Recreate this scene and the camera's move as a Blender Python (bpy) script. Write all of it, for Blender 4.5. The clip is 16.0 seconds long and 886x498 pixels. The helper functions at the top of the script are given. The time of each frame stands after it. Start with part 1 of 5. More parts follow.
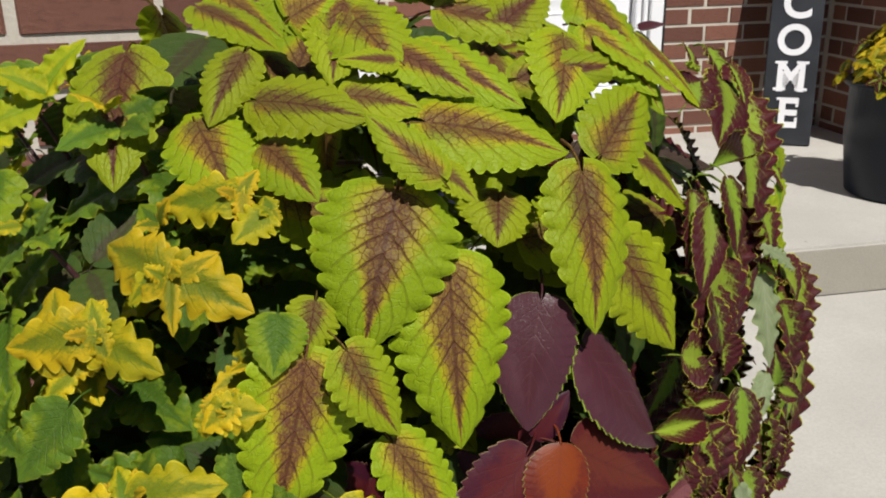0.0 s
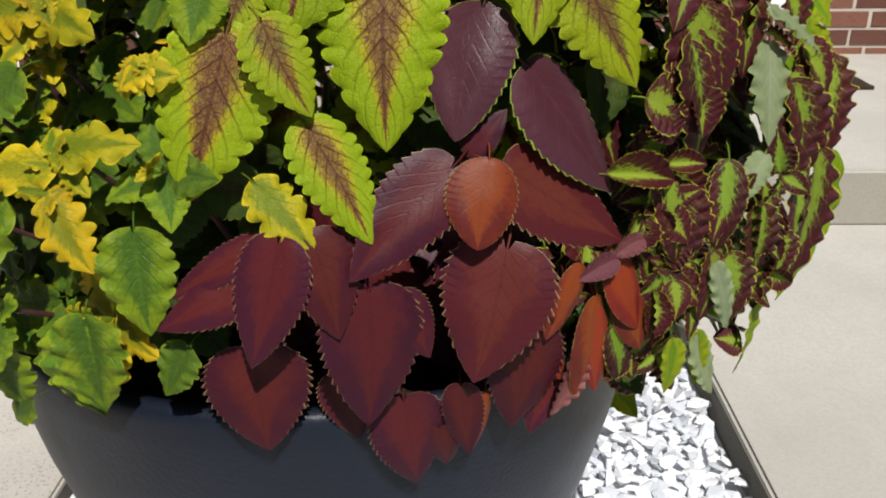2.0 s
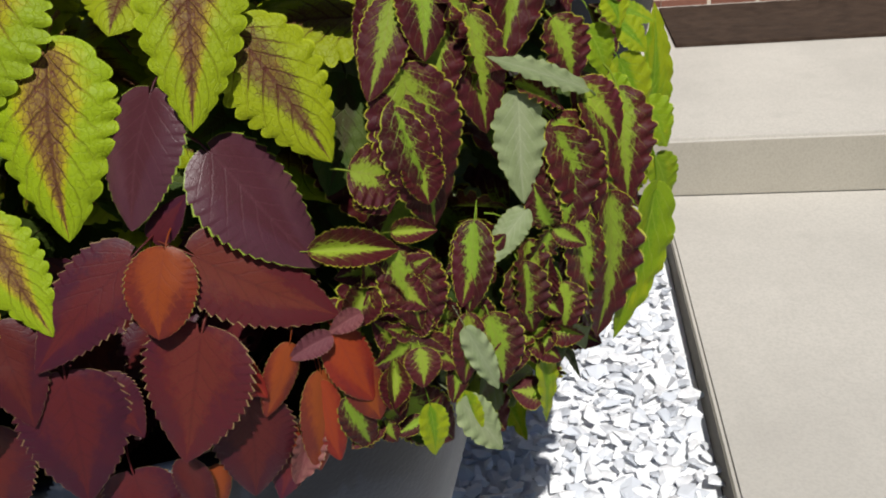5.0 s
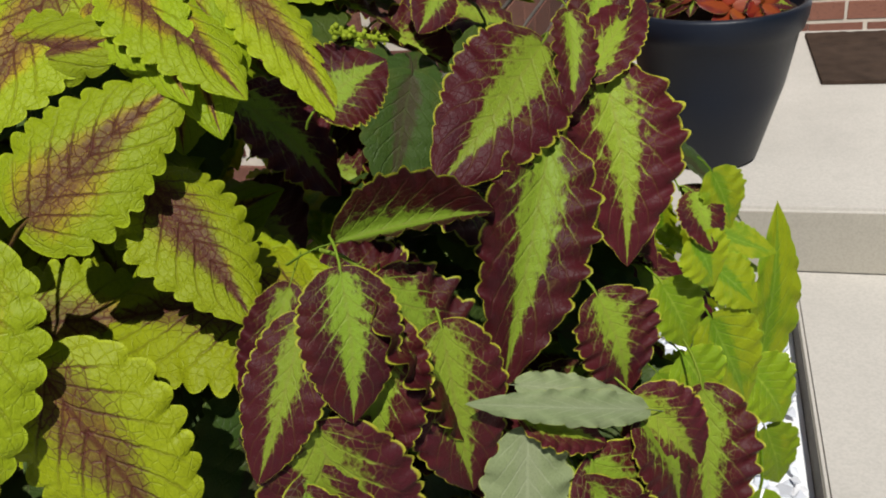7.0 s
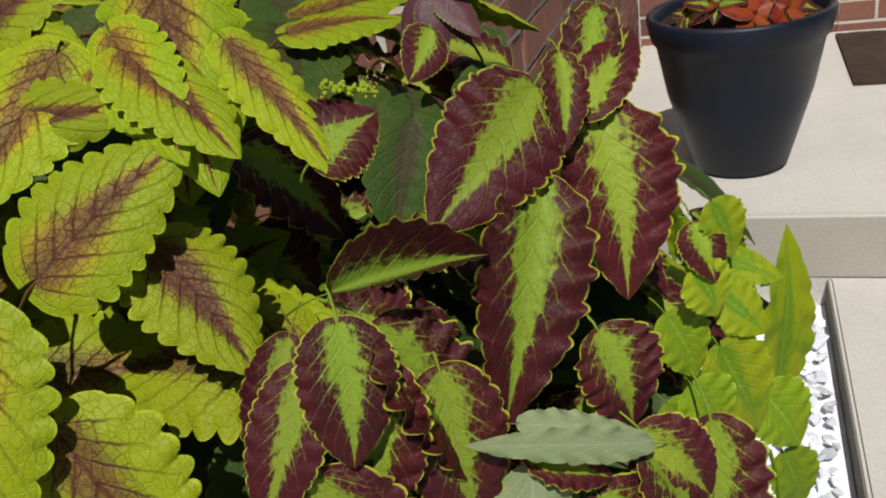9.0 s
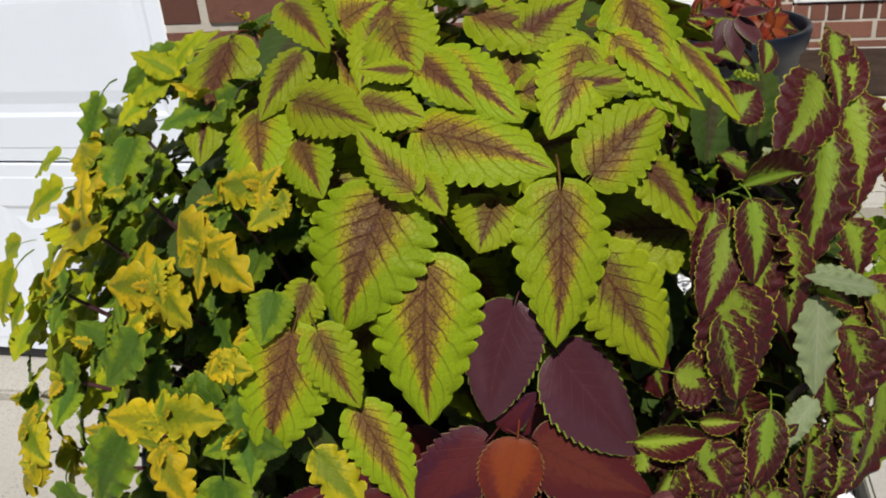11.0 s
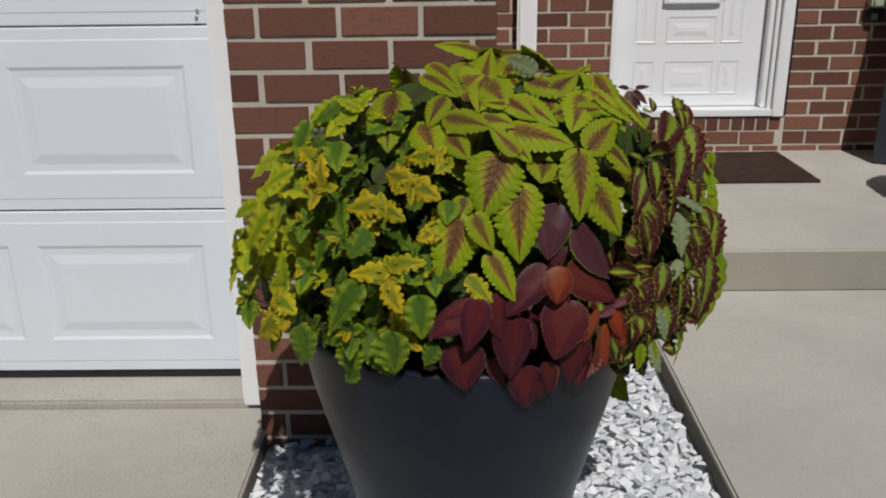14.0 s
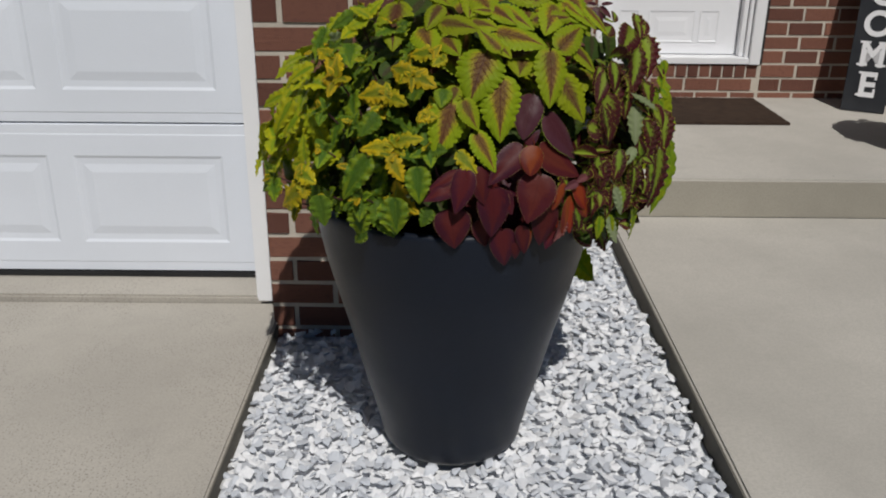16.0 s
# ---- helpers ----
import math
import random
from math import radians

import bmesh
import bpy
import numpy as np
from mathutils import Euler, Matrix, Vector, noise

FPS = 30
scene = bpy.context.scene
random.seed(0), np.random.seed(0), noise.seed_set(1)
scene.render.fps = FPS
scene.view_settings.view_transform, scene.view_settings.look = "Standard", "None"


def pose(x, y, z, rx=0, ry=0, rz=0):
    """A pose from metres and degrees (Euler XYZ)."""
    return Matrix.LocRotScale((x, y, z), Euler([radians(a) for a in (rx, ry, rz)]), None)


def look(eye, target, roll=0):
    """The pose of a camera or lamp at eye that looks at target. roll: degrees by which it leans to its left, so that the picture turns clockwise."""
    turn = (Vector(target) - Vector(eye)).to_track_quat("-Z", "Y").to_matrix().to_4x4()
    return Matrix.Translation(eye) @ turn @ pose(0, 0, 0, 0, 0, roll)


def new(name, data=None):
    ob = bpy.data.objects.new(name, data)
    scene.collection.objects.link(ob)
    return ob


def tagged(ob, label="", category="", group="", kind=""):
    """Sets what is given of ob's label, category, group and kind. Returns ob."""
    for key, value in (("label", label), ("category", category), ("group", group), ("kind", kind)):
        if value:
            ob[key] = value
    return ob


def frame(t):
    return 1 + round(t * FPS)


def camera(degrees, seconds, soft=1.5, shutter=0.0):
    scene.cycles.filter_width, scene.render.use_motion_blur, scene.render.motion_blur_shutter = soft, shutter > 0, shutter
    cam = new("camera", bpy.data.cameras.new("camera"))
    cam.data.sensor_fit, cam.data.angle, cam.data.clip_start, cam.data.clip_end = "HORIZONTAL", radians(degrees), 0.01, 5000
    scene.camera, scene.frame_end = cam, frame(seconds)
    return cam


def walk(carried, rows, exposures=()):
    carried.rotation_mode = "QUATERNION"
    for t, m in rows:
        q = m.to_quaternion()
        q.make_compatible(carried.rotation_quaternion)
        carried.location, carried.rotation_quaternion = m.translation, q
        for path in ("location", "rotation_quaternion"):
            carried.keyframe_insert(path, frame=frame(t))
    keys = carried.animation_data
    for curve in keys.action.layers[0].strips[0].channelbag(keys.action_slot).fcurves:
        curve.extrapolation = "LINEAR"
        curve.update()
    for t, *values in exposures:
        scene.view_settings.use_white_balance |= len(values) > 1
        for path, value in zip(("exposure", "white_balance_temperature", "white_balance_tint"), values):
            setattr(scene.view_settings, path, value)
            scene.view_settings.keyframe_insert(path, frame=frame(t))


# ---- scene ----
cam = camera(53.5, 16.0, soft=2.0)
PATH = [
    (0, (0.097, 0.062, 1.191), (0.445, 1.909, 0.505), -1.1),
    (0.5, (0.094, 0.007, 1.185), (0.411, 1.852, 0.48), -1.5),
    (1, (0.167, 0.002, 1.155), (0.389, 1.839, 0.397), 1.3),
    (1.5, (0.236, -0.015, 1.098), (0.25, 1.83, 0.327), 1.1),
    (2, (0.242, 0.001, 1.041), (0.227, 1.829, 0.23), -0.4),
    (2.5, (0.222, 0.025, 0.994), (0.208, 1.847, 0.169), -2.2),
    (3, (0.221, 0.042, 0.992), (0.214, 1.846, 0.128), -2.5),
    (3.5, (0.241, 0.038, 1.009), (0.256, 1.834, 0.129), -2.0),
    (4, (0.284, 0.034, 1.032), (0.306, 1.82, 0.131), -2.7),
    (4.5, (0.403, 0.039, 1.063), (0.375, 1.817, 0.149), -2.9),
    (5, (0.526, 0.073, 1.103), (0.245, 1.833, 0.194), -5.5),
    (5.2, (0.55, 0.097, 1.122), (0.191, 1.844, 0.217), -5.6),
    (7.3, (0.563, 0.411, 1.169), (0.008, 2.102, 0.257), -6.5),
    (7.5, (0.563, 0.419, 1.171), (0.015, 2.112, 0.258), -7.0),
    (8, (0.578, 0.43, 1.169), (0.003, 2.106, 0.243), -8.3),
    (8.5, (0.586, 0.424, 1.171), (-0.03, 2.1, 0.27), -9.3),
    (9, (0.582, 0.392, 1.179), (-0.052, 2.075, 0.303), -9.5),
    (9.5, (0.574, 0.332, 1.192), (-0.071, 2.012, 0.32), -8.5),
    (10, (0.543, 0.25, 1.209), (-0.095, 1.931, 0.334), -7.0),
    (10.2, (0.517, 0.209, 1.222), (-0.118, 1.892, 0.348), -6.7),
    (12.3, (0.159, -0.25, 1.375), (0.129, 1.512, 0.429), -1.6),
    (12.5, (0.16, -0.306, 1.382), (0.134, 1.478, 0.479), -1.1),
    (13, (0.18, -0.502, 1.347), (0.148, 1.335, 0.557), -0.3),
    (13.5, (0.169, -0.674, 1.366), (0.136, 1.192, 0.648), -0.1),
    (14, (0.091, -0.785, 1.371), (0.07, 1.098, 0.699), -0.7),
    (14.5, (0.036, -0.905, 1.359), (0.052, 0.987, 0.71), -0.9),
    (15, (0.077, -1.014, 1.349), (0.084, 0.887, 0.728), 0.3),
    (15.5, (0.096, -1.101, 1.341), (0.094, 0.786, 0.678), 0.5),
    (16, (0.094, -1.143, 1.323), (0.088, 0.712, 0.574), 0.4),
]

walk(cam, [(t, look(eye, target, roll)) for t, eye, target, roll in PATH], exposures=[(0.0, 0.30), (2.0, 0.31), (5.0, 0.27), (7.3, 0.25), (10.2, 0.22), (12.3, -0.24), (14.5, -0.45), (16.0, -0.48)])

# ---- light ----
SUN_WAY = Vector((-0.17, 0.72, -1.0)).normalized()
world = bpy.data.worlds.new("sky")
scene.world = world
world.use_nodes = True
sky = world.node_tree.nodes.new("ShaderNodeTexSky")
sky.sky_type, sky.sun_disc = "NISHITA", False
sky.sun_elevation = math.asin(-SUN_WAY.z)
sky.sun_rotation = math.atan2(-SUN_WAY.x, -SUN_WAY.y)
sky.air_density, sky.dust_density, sky.ozone_density = 1.0, 0.2, 6.0
background = world.node_tree.nodes["Background"]
background.inputs["Strength"].default_value = 0.028
world.node_tree.links.new(sky.outputs["Color"], background.inputs["Color"])
sun = new("sun", bpy.data.lights.new("sun", "SUN"))
sun.data.energy, sun.data.angle, sun.data.color = 4.35, radians(0.55), (1.0, 0.965, 0.915)
sun.matrix_world = look((3, -6, 15), Vector((3, -6, 15)) + SUN_WAY)


# ---- materials ----
def plug(nt, socket, value):
    if isinstance(value, bpy.types.NodeSocket):
        nt.links.new(value, socket)
    elif isinstance(value, tuple) and len(value) == 3 and socket.type == "RGBA":
        socket.default_value = (*value, 1)
    else:
        socket.default_value = value


def calc(nt, op, a, b=0.0, c=0.0):
    n = nt.nodes.new("ShaderNodeMath")
    n.operation = op
    for k, v in enumerate((a, b, c)):
        plug(nt, n.inputs[k], v)
    return n.outputs[0]


def blend(nt, fac, a, b, how="MIX"):
    n = nt.nodes.new("ShaderNodeMix")
    n.data_type, n.blend_type, n.clamp_factor = "RGBA", how, True
    plug(nt, n.inputs[0], fac), plug(nt, n.inputs[6], a), plug(nt, n.inputs[7], b)
    return n.outputs[2]


def span(nt, value, a, b, lo=0.0, hi=1.0):
    n = nt.nodes.new("ShaderNodeMapRange")
    n.interpolation_type = "SMOOTHSTEP"
    for k, v in enumerate((value, a, b, lo, hi)):
        plug(nt, n.inputs[k], v)
    return n.outputs[0]


def cloud(nt, vec, scale, detail=3.0, rough=0.55):
    n = nt.nodes.new("ShaderNodeTexNoise")
    if vec is not None:
        nt.links.new(vec, n.inputs["Vector"])
    n.inputs["Scale"].default_value, n.inputs["Detail"].default_value, n.inputs["Roughness"].default_value = scale, detail, rough
    return n.outputs["Fac"]


def cells(nt, vec, scale, feature="DISTANCE_TO_EDGE"):
    n = nt.nodes.new("ShaderNodeTexVoronoi")
    n.feature = feature
    nt.links.new(vec, n.inputs["Vector"])
    n.inputs["Scale"].default_value = scale
    return n.outputs["Distance"]


def fresh(name, rough=0.6, spec=0.5):
    m = bpy.data.materials.new(name)
    m.use_nodes = True
    nt = m.node_tree
    p = nt.nodes["Principled BSDF"]
    p.inputs["Roughness"].default_value, p.inputs["Specular IOR Level"].default_value = rough, spec
    return m, nt, p


def relief(nt, p, height, strength=0.4, distance=0.003):
    n = nt.nodes.new("ShaderNodeBump")
    n.inputs["Strength"].default_value, n.inputs["Distance"].default_value = strength, distance
    nt.links.new(height, n.inputs["Height"])
    nt.links.new(n.outputs[0], p.inputs["Normal"])
    return n.outputs[0]


def place(nt):
    """World-size coordinates: the object's own, since walls and slabs are built in metres."""
    return nt.nodes.new("ShaderNodeTexCoord").outputs["Object"]


def luck(nt):
    return nt.nodes.new("ShaderNodeObjectInfo").outputs["Random"]


def island(nt):
    return nt.nodes.new("ShaderNodeNewGeometry").outputs["Random Per Island"]


def plain(name, colour, rough=0.5, wobble=0.12, scale=6.0, grain=120.0, bump=0.15, spec=0.5):
    m, nt, p = fresh(name, rough, spec)
    v = place(nt)
    big, fine = cloud(nt, v, scale, 4), cloud(nt, v, grain, 2)
    f = calc(nt, "ADD", calc(nt, "MULTIPLY", big, 0.7), calc(nt, "MULTIPLY", fine, 0.3))
    dark = tuple(c * (1 - wobble) for c in colour)
    light = tuple(min(1, c * (1 + wobble)) for c in colour)
    plug(nt, p.inputs["Base Color"], blend(nt, span(nt, f, 0.3, 0.7), dark, light))
    plug(nt, p.inputs["Roughness"], span(nt, big, 0.2, 0.8, rough - 0.08, rough + 0.08))
    relief(nt, p, fine, bump, 0.002)
    return m


def concrete(name, colour, pits=0.0):
    m, nt, p = fresh(name, 0.88, 0.25)
    v = place(nt)
    big, mid, fine = cloud(nt, v, 1.3, 5, 0.6), cloud(nt, v, 9, 4), cloud(nt, v, 160, 2)
    c = blend(nt, span(nt, big, 0.3, 0.7), tuple(k * 0.88 for k in colour), tuple(k * 1.08 for k in colour))
    c = blend(nt, span(nt, mid, 0.55, 0.8, 0, 0.35), c, tuple(k * 0.78 for k in colour))
    c = blend(nt, span(nt, fine, 0.35, 0.7, 0, 0.34), c, tuple(k * 0.7 for k in colour))
    if pits:
        spot = cells(nt, v, 120, "F1")
        where = calc(nt, "MULTIPLY", span(nt, spot, 0.36, 0.14), span(nt, cloud(nt, v, 3.2, 3), 0.38, 0.60))
        c = blend(nt, calc(nt, "MULTIPLY", where, pits), c, tuple(k * 0.35 for k in colour))
    stain = span(nt, cells(nt, v, 5.0, "F1"), 0.035, 0.012)
    c = blend(nt, calc(nt, "MULTIPLY", stain, 0.5), c, (0.05, 0.045, 0.04))
    plug(nt, p.inputs["Base Color"], c)
    relief(nt, p, calc(nt, "ADD", calc(nt, "MULTIPLY", mid, 0.6), fine), 0.35, 0.002)
    return m


def brick_material():
    m, nt, p = fresh("fired_brick", 0.82, 0.3)
    v, r = place(nt), luck(nt)
    shift = nt.nodes.new("ShaderNodeVectorMath")
    nt.links.new(v, shift.inputs[0])
    off = nt.nodes.new("ShaderNodeCombineXYZ")
    plug(nt, off.inputs[0], calc(nt, "MULTIPLY", r, 37.0)), plug(nt, off.inputs[2], calc(nt, "MULTIPLY", r, 11.0))
    nt.links.new(off.outputs[0], shift.inputs[1])
    w = shift.outputs[0]
    big, fine, drag = cloud(nt, w, 9, 4), cloud(nt, w, 90, 3), cloud(nt, w, 30, 2)
    c = blend(nt, r, (0.118, 0.050, 0.037), (0.250, 0.110, 0.075))
    c = blend(nt, span(nt, big, 0.5, 0.75, 0, 0.55), c, (0.085, 0.036, 0.032))
    c = blend(nt, span(nt, fine, 0.55, 0.8, 0, 0.4), c, (0.30, 0.13, 0.085))
    smear = calc(nt, "MULTIPLY", span(nt, drag, 0.68, 0.78), span(nt, r, 0.55, 0.9, 0, 0.8))
    c = blend(nt, smear, c, (0.42, 0.36, 0.29))
    plug(nt, p.inputs["Base Color"], c)
    relief(nt, p, calc(nt, "ADD", big, fine), 0.6, 0.004)
    return m


def chip_material():
    m, nt, p = fresh("marble_chips", 0.72, 0.35)
    v, r = place(nt), island(nt)
    c = blend(nt, span(nt, r, 0.0, 0.9), (0.52, 0.55, 0.60), (0.80, 0.81, 0.83))
    c = blend(nt, span(nt, calc(nt, "FRACT", calc(nt, "MULTIPLY", r, 7.3)), 0.86, 0.97, 0, 0.7), c, (0.36, 0.38, 0.42))
    c = blend(nt, span(nt, cloud(nt, v, 60, 4), 0.5, 0.75, 0, 0.45), c, (0.50, 0.53, 0.58))
    plug(nt, p.inputs["Base Color"], c)
    relief(nt, p, cloud(nt, v, 180, 3), 0.5, 0.002)
    return m


def leaf_material(name, blade, tint, patch, vein, rim, patch_size=0.6, patch_edge=0.5, veins=0.8, net=0.5, rim_width=0.03, rough=0.42, through_light=0.25, ribs=7.0, soft_far=1.2, steady=0.85, bump=0.42, jag=0.35):
    """blade: main colour; tint: second colour in blotches; patch: round the midrib; rim: the very margin."""
    m, nt, p = fresh(name, rough, 0.17)
    uv = nt.nodes.new("ShaderNodeUVMap")
    uv.uv_map = "leaf"
    sep = nt.nodes.new("ShaderNodeSeparateXYZ")
    nt.links.new(uv.outputs[0], sep.inputs[0])
    ax, u = calc(nt, "ABSOLUTE", calc(nt, "MULTIPLY_ADD", sep.outputs[0], 2.0, -1.0)), sep.outputs[1]
    r = luck(nt)
    shift = nt.nodes.new("ShaderNodeVectorMath")
    nt.links.new(place(nt), shift.inputs[0])
    off = nt.nodes.new("ShaderNodeCombineXYZ")
    plug(nt, off.inputs[0], calc(nt, "MULTIPLY", r, 53.0)), plug(nt, off.inputs[2], calc(nt, "MULTIPLY", r, 19.0))
    nt.links.new(off.outputs[0], shift.inputs[1])
    w = shift.outputs[0]
    big, mid, fine = cloud(nt, w, 3.2, 3), cloud(nt, w, 13, 4, 0.65), cloud(nt, w, 60, 2)
    side = calc(nt, "FRACT", calc(nt, "MULTIPLY_ADD", calc(nt, "MULTIPLY_ADD", ax, -0.42, u), ribs, calc(nt, "MULTIPLY", mid, 0.35)))
    tri = calc(nt, "MULTIPLY", calc(nt, "ABSOLUTE", calc(nt, "SUBTRACT", side, 0.5)), 2.0)
    rib = calc(nt, "MULTIPLY", span(nt, tri, 0.80, 0.97), span(nt, ax, 0.98, 0.55))
    mesh_line = span(nt, cells(nt, w, 17.0), 0.068, 0.0)
    mid_rib = span(nt, ax, 0.055, 0.015)
    width = calc(nt, "MULTIPLY_ADD", calc(nt, "POWER", calc(nt, "SUBTRACT", 1.0, calc(nt, "MINIMUM", u, 0.99)), 1.1), patch_size, 0.02)
    q = calc(nt, "ADD", calc(nt, "DIVIDE", ax, width), calc(nt, "MULTIPLY", calc(nt, "SUBTRACT", mid, 0.5), 2.6 * patch_edge))
    q = calc(nt, "SUBTRACT", q, calc(nt, "MULTIPLY", rib, jag))
    in_patch = span(nt, q, soft_far, 0.6)
    near = span(nt, q, 2.6, 0.9)
    c = blend(nt, span(nt, calc(nt, "ADD", big, calc(nt, "MULTIPLY", calc(nt, "SUBTRACT", r, 0.5), 0.35)), 0.40, 0.66), blade, tint) if soft_far < 2 else blend(nt, calc(nt, "MULTIPLY", near, span(nt, calc(nt, "ADD", big, calc(nt, "MULTIPLY", calc(nt, "SUBTRACT", r, 0.5), 0.4)), 0.35, 0.62)), blade, tint)
    c = blend(nt, calc(nt, "MULTIPLY", calc(nt, "MULTIPLY", mesh_line, net), near), c, vein)
    c = blend(nt, calc(nt, "MULTIPLY", in_patch, calc(nt, "MULTIPLY", span(nt, fine, 0.25, 0.6, 0.70, 1.0), calc(nt, "MULTIPLY_ADD", calc(nt, "FRACT", calc(nt, "MULTIPLY", r, 5.0)), 1.0 - steady, steady))), c, patch)
    c = blend(nt, calc(nt, "MULTIPLY", calc(nt, "MULTIPLY", rib, span(nt, near, 0.0, 0.8, 0.35, 1.0)), veins), c, vein)
    c = blend(nt, calc(nt, "MULTIPLY", mid_rib, veins), c, vein)
    c = blend(nt, span(nt, calc(nt, "ADD", ax, calc(nt, "MULTIPLY", calc(nt, "SUBTRACT", mid, 0.5), 0.10)), 1.0 - rim_width * 1.6, 1.0 - rim_width * 0.5), c, rim)
    c = blend(nt, span(nt, fine, 0.45, 0.75, 0, 0.18), c, (0.02, 0.025, 0.01))
    hsv = nt.nodes.new("ShaderNodeHueSaturation")
    plug(nt, hsv.inputs["Hue"], calc(nt, "MULTIPLY_ADD", r, 0.022, 0.489))
    plug(nt, hsv.inputs["Value"], calc(nt, "MULTIPLY_ADD", calc(nt, "FRACT", calc(nt, "MULTIPLY", r, 13.0)), 0.34, 0.83))
    plug(nt, hsv.inputs["Color"], c)
    c = hsv.outputs[0]
    plug(nt, p.inputs["Base Color"], c)
    h = calc(nt, "SUBTRACT", calc(nt, "MULTIPLY", fine, 0.35), calc(nt, "ADD", calc(nt, "MULTIPLY", rib, 0.9), calc(nt, "MULTIPLY", mesh_line, 0.25)))
    nrm = relief(nt, p, h, bump, 0.0024)
    glow = nt.nodes.new("ShaderNodeBsdfTranslucent")
    plug(nt, glow.inputs["Color"], c), nt.links.new(nrm, glow.inputs["Normal"])
    both = nt.nodes.new("ShaderNodeMixShader")
    both.inputs[0].default_value = through_light
    nt.links.new(p.outputs[0], both.inputs[1]), nt.links.new(glow.outputs[0], both.inputs[2])
    nt.links.new(both.outputs[0], nt.nodes["Material Output"].inputs["Surface"])
    return m


LIME = leaf_material("lime_leaf", (0.225, 0.288, 0.006), (0.40, 0.31, 0.007), (0.098, 0.027, 0.022), (0.074, 0.023, 0.013), (0.30, 0.38, 0.012), 0.37, 0.55, 0.78, 1.0, 0.025, 0.5, 0.13, 7.0, 2.0, 0.75, 0.5, 0.16)
RED = leaf_material("burgundy_leaf", (0.047, 0.0070, 0.0165), (0.060, 0.0085, 0.0145), (0.090, 0.0125, 0.0110), (0.040, 0.0058, 0.0100), (0.20, 0.13, 0.06), 0.60, 0.9, 0.25, 0.04, 0.016, 0.42, 0.08, 7.0, 1.9, 0.85, 0.12)
EMBER = leaf_material("orange_red_leaf", (0.175, 0.022, 0.011), (0.120, 0.015, 0.014), (0.24, 0.042, 0.010), (0.17, 0.03, 0.02), (0.26, 0.20, 0.05), 0.8, 0.6, 0.3, 0.1, 0.016, 0.42, 0.15, 7.0, 1.8, 0.85, 0.12)
PLUM = leaf_material("plum_leaf", (0.066, 0.021, 0.030), (0.080, 0.029, 0.035), (0.060, 0.016, 0.020), (0.10, 0.035, 0.042), (0.20, 0.28, 0.03), 0.6, 0.6, 0.25, 0.06, 0.024, 0.36, 0.10, 7.0, 1.6, 0.85, 0.15)
ROSE = leaf_material("rose_leaf_underside", (0.15, 0.045, 0.050), (0.19, 0.070, 0.065), (0.14, 0.040, 0.045), (0.22, 0.09, 0.085), (0.26, 0.17, 0.10), 0.5, 0.5, 0.5, 0.2, 0.02, 0.55, 0.12, 7.0, 1.5, 0.85, 0.3)
GOLD = leaf_material("yellow_ruffled_leaf", (0.52, 0.37, 0.008), (0.34, 0.29, 0.008), (0.085, 0.145, 0.009), (0.12, 0.16, 0.012), (0.56, 0.44, 0.02), 0.62, 1.0, 0.30, 0.45, 0.04, 0.5, 0.18, 5.0, 1.7, 0.55, 0.32)
MOSS = leaf_material("green_ruffled_leaf", (0.088, 0.165, 0.012), (0.20, 0.26, 0.010), (0.052, 0.110, 0.011), (0.12, 0.20, 0.03), (0.24, 0.29, 0.02), 0.6, 0.6, 0.28, 0.25, 0.03, 0.38, 0.18, 7.0, 1.6, 0.85, 0.5)
WINE = leaf_material("maroon_and_lime_leaf", (0.064, 0.0080, 0.0100), (0.046, 0.0068, 0.0115), (0.225, 0.34, 0.026), (0.21, 0.19, 0.045), (0.36, 0.37, 0.03), 0.50, 1.15, 0.26, 0.55, 0.03, 0.50, 0.15, 7.0, 1.25, 0.85, 0.36, 0.6)
PALE = leaf_material("pale_leaf_underside", (0.25, 0.31, 0.15), (0.29, 0.34, 0.18), (0.28, 0.33, 0.18), (0.40, 0.45, 0.28), (0.36, 0.42, 0.14), 0.4, 0.4, 0.4, 0.15, 0.02, 0.6, 0.25, 7.0, 1.2, 0.85, 0.3)
CHARTREUSE = leaf_material("chartreuse_leaf", (0.165, 0.270, 0.008), (0.30, 0.345, 0.009), (0.13, 0.25, 0.010), (0.30, 0.42, 0.05), (0.32, 0.44, 0.03), 0.4, 0.5, 0.4, 0.2, 0.02, 0.42, 0.24)
LEMON = leaf_material("lemon_green_leaf", (0.29, 0.35, 0.009), (0.44, 0.41, 0.010), (0.17, 0.27, 0.012), (0.34, 0.40, 0.04), (0.40, 0.44, 0.03), 0.4, 0.6, 0.35, 0.25, 0.02, 0.45, 0.28)
# leaf green darkened in its colour, standing in for shade inside the crown
SHADE = leaf_material("shaded_green_leaf", (0.040, 0.075, 0.014), (0.06, 0.085, 0.014), (0.05, 0.04, 0.02), (0.06, 0.09, 0.02), (0.08, 0.11, 0.02), 0.4, 0.5, 0.3, 0.2, 0.02, 0.5, 0.2)
STEM = plain("coleus_stem", (0.16, 0.17, 0.06), 0.5, 0.4, 30)
DARK_STEM = plain("purple_stem", (0.06, 0.02, 0.025), 0.5, 0.4, 30)
BRICK = brick_material()
MORTAR = plain("mortar", (0.50, 0.455, 0.39), 0.9, 0.12, 8, 150, 0.5, 0.2)
CHIPS = chip_material()
DRIVE = concrete("driveway_concrete", (0.43, 0.402, 0.357), 0.65)
WALK = concrete("walkway_concrete", (0.475, 0.452, 0.410))
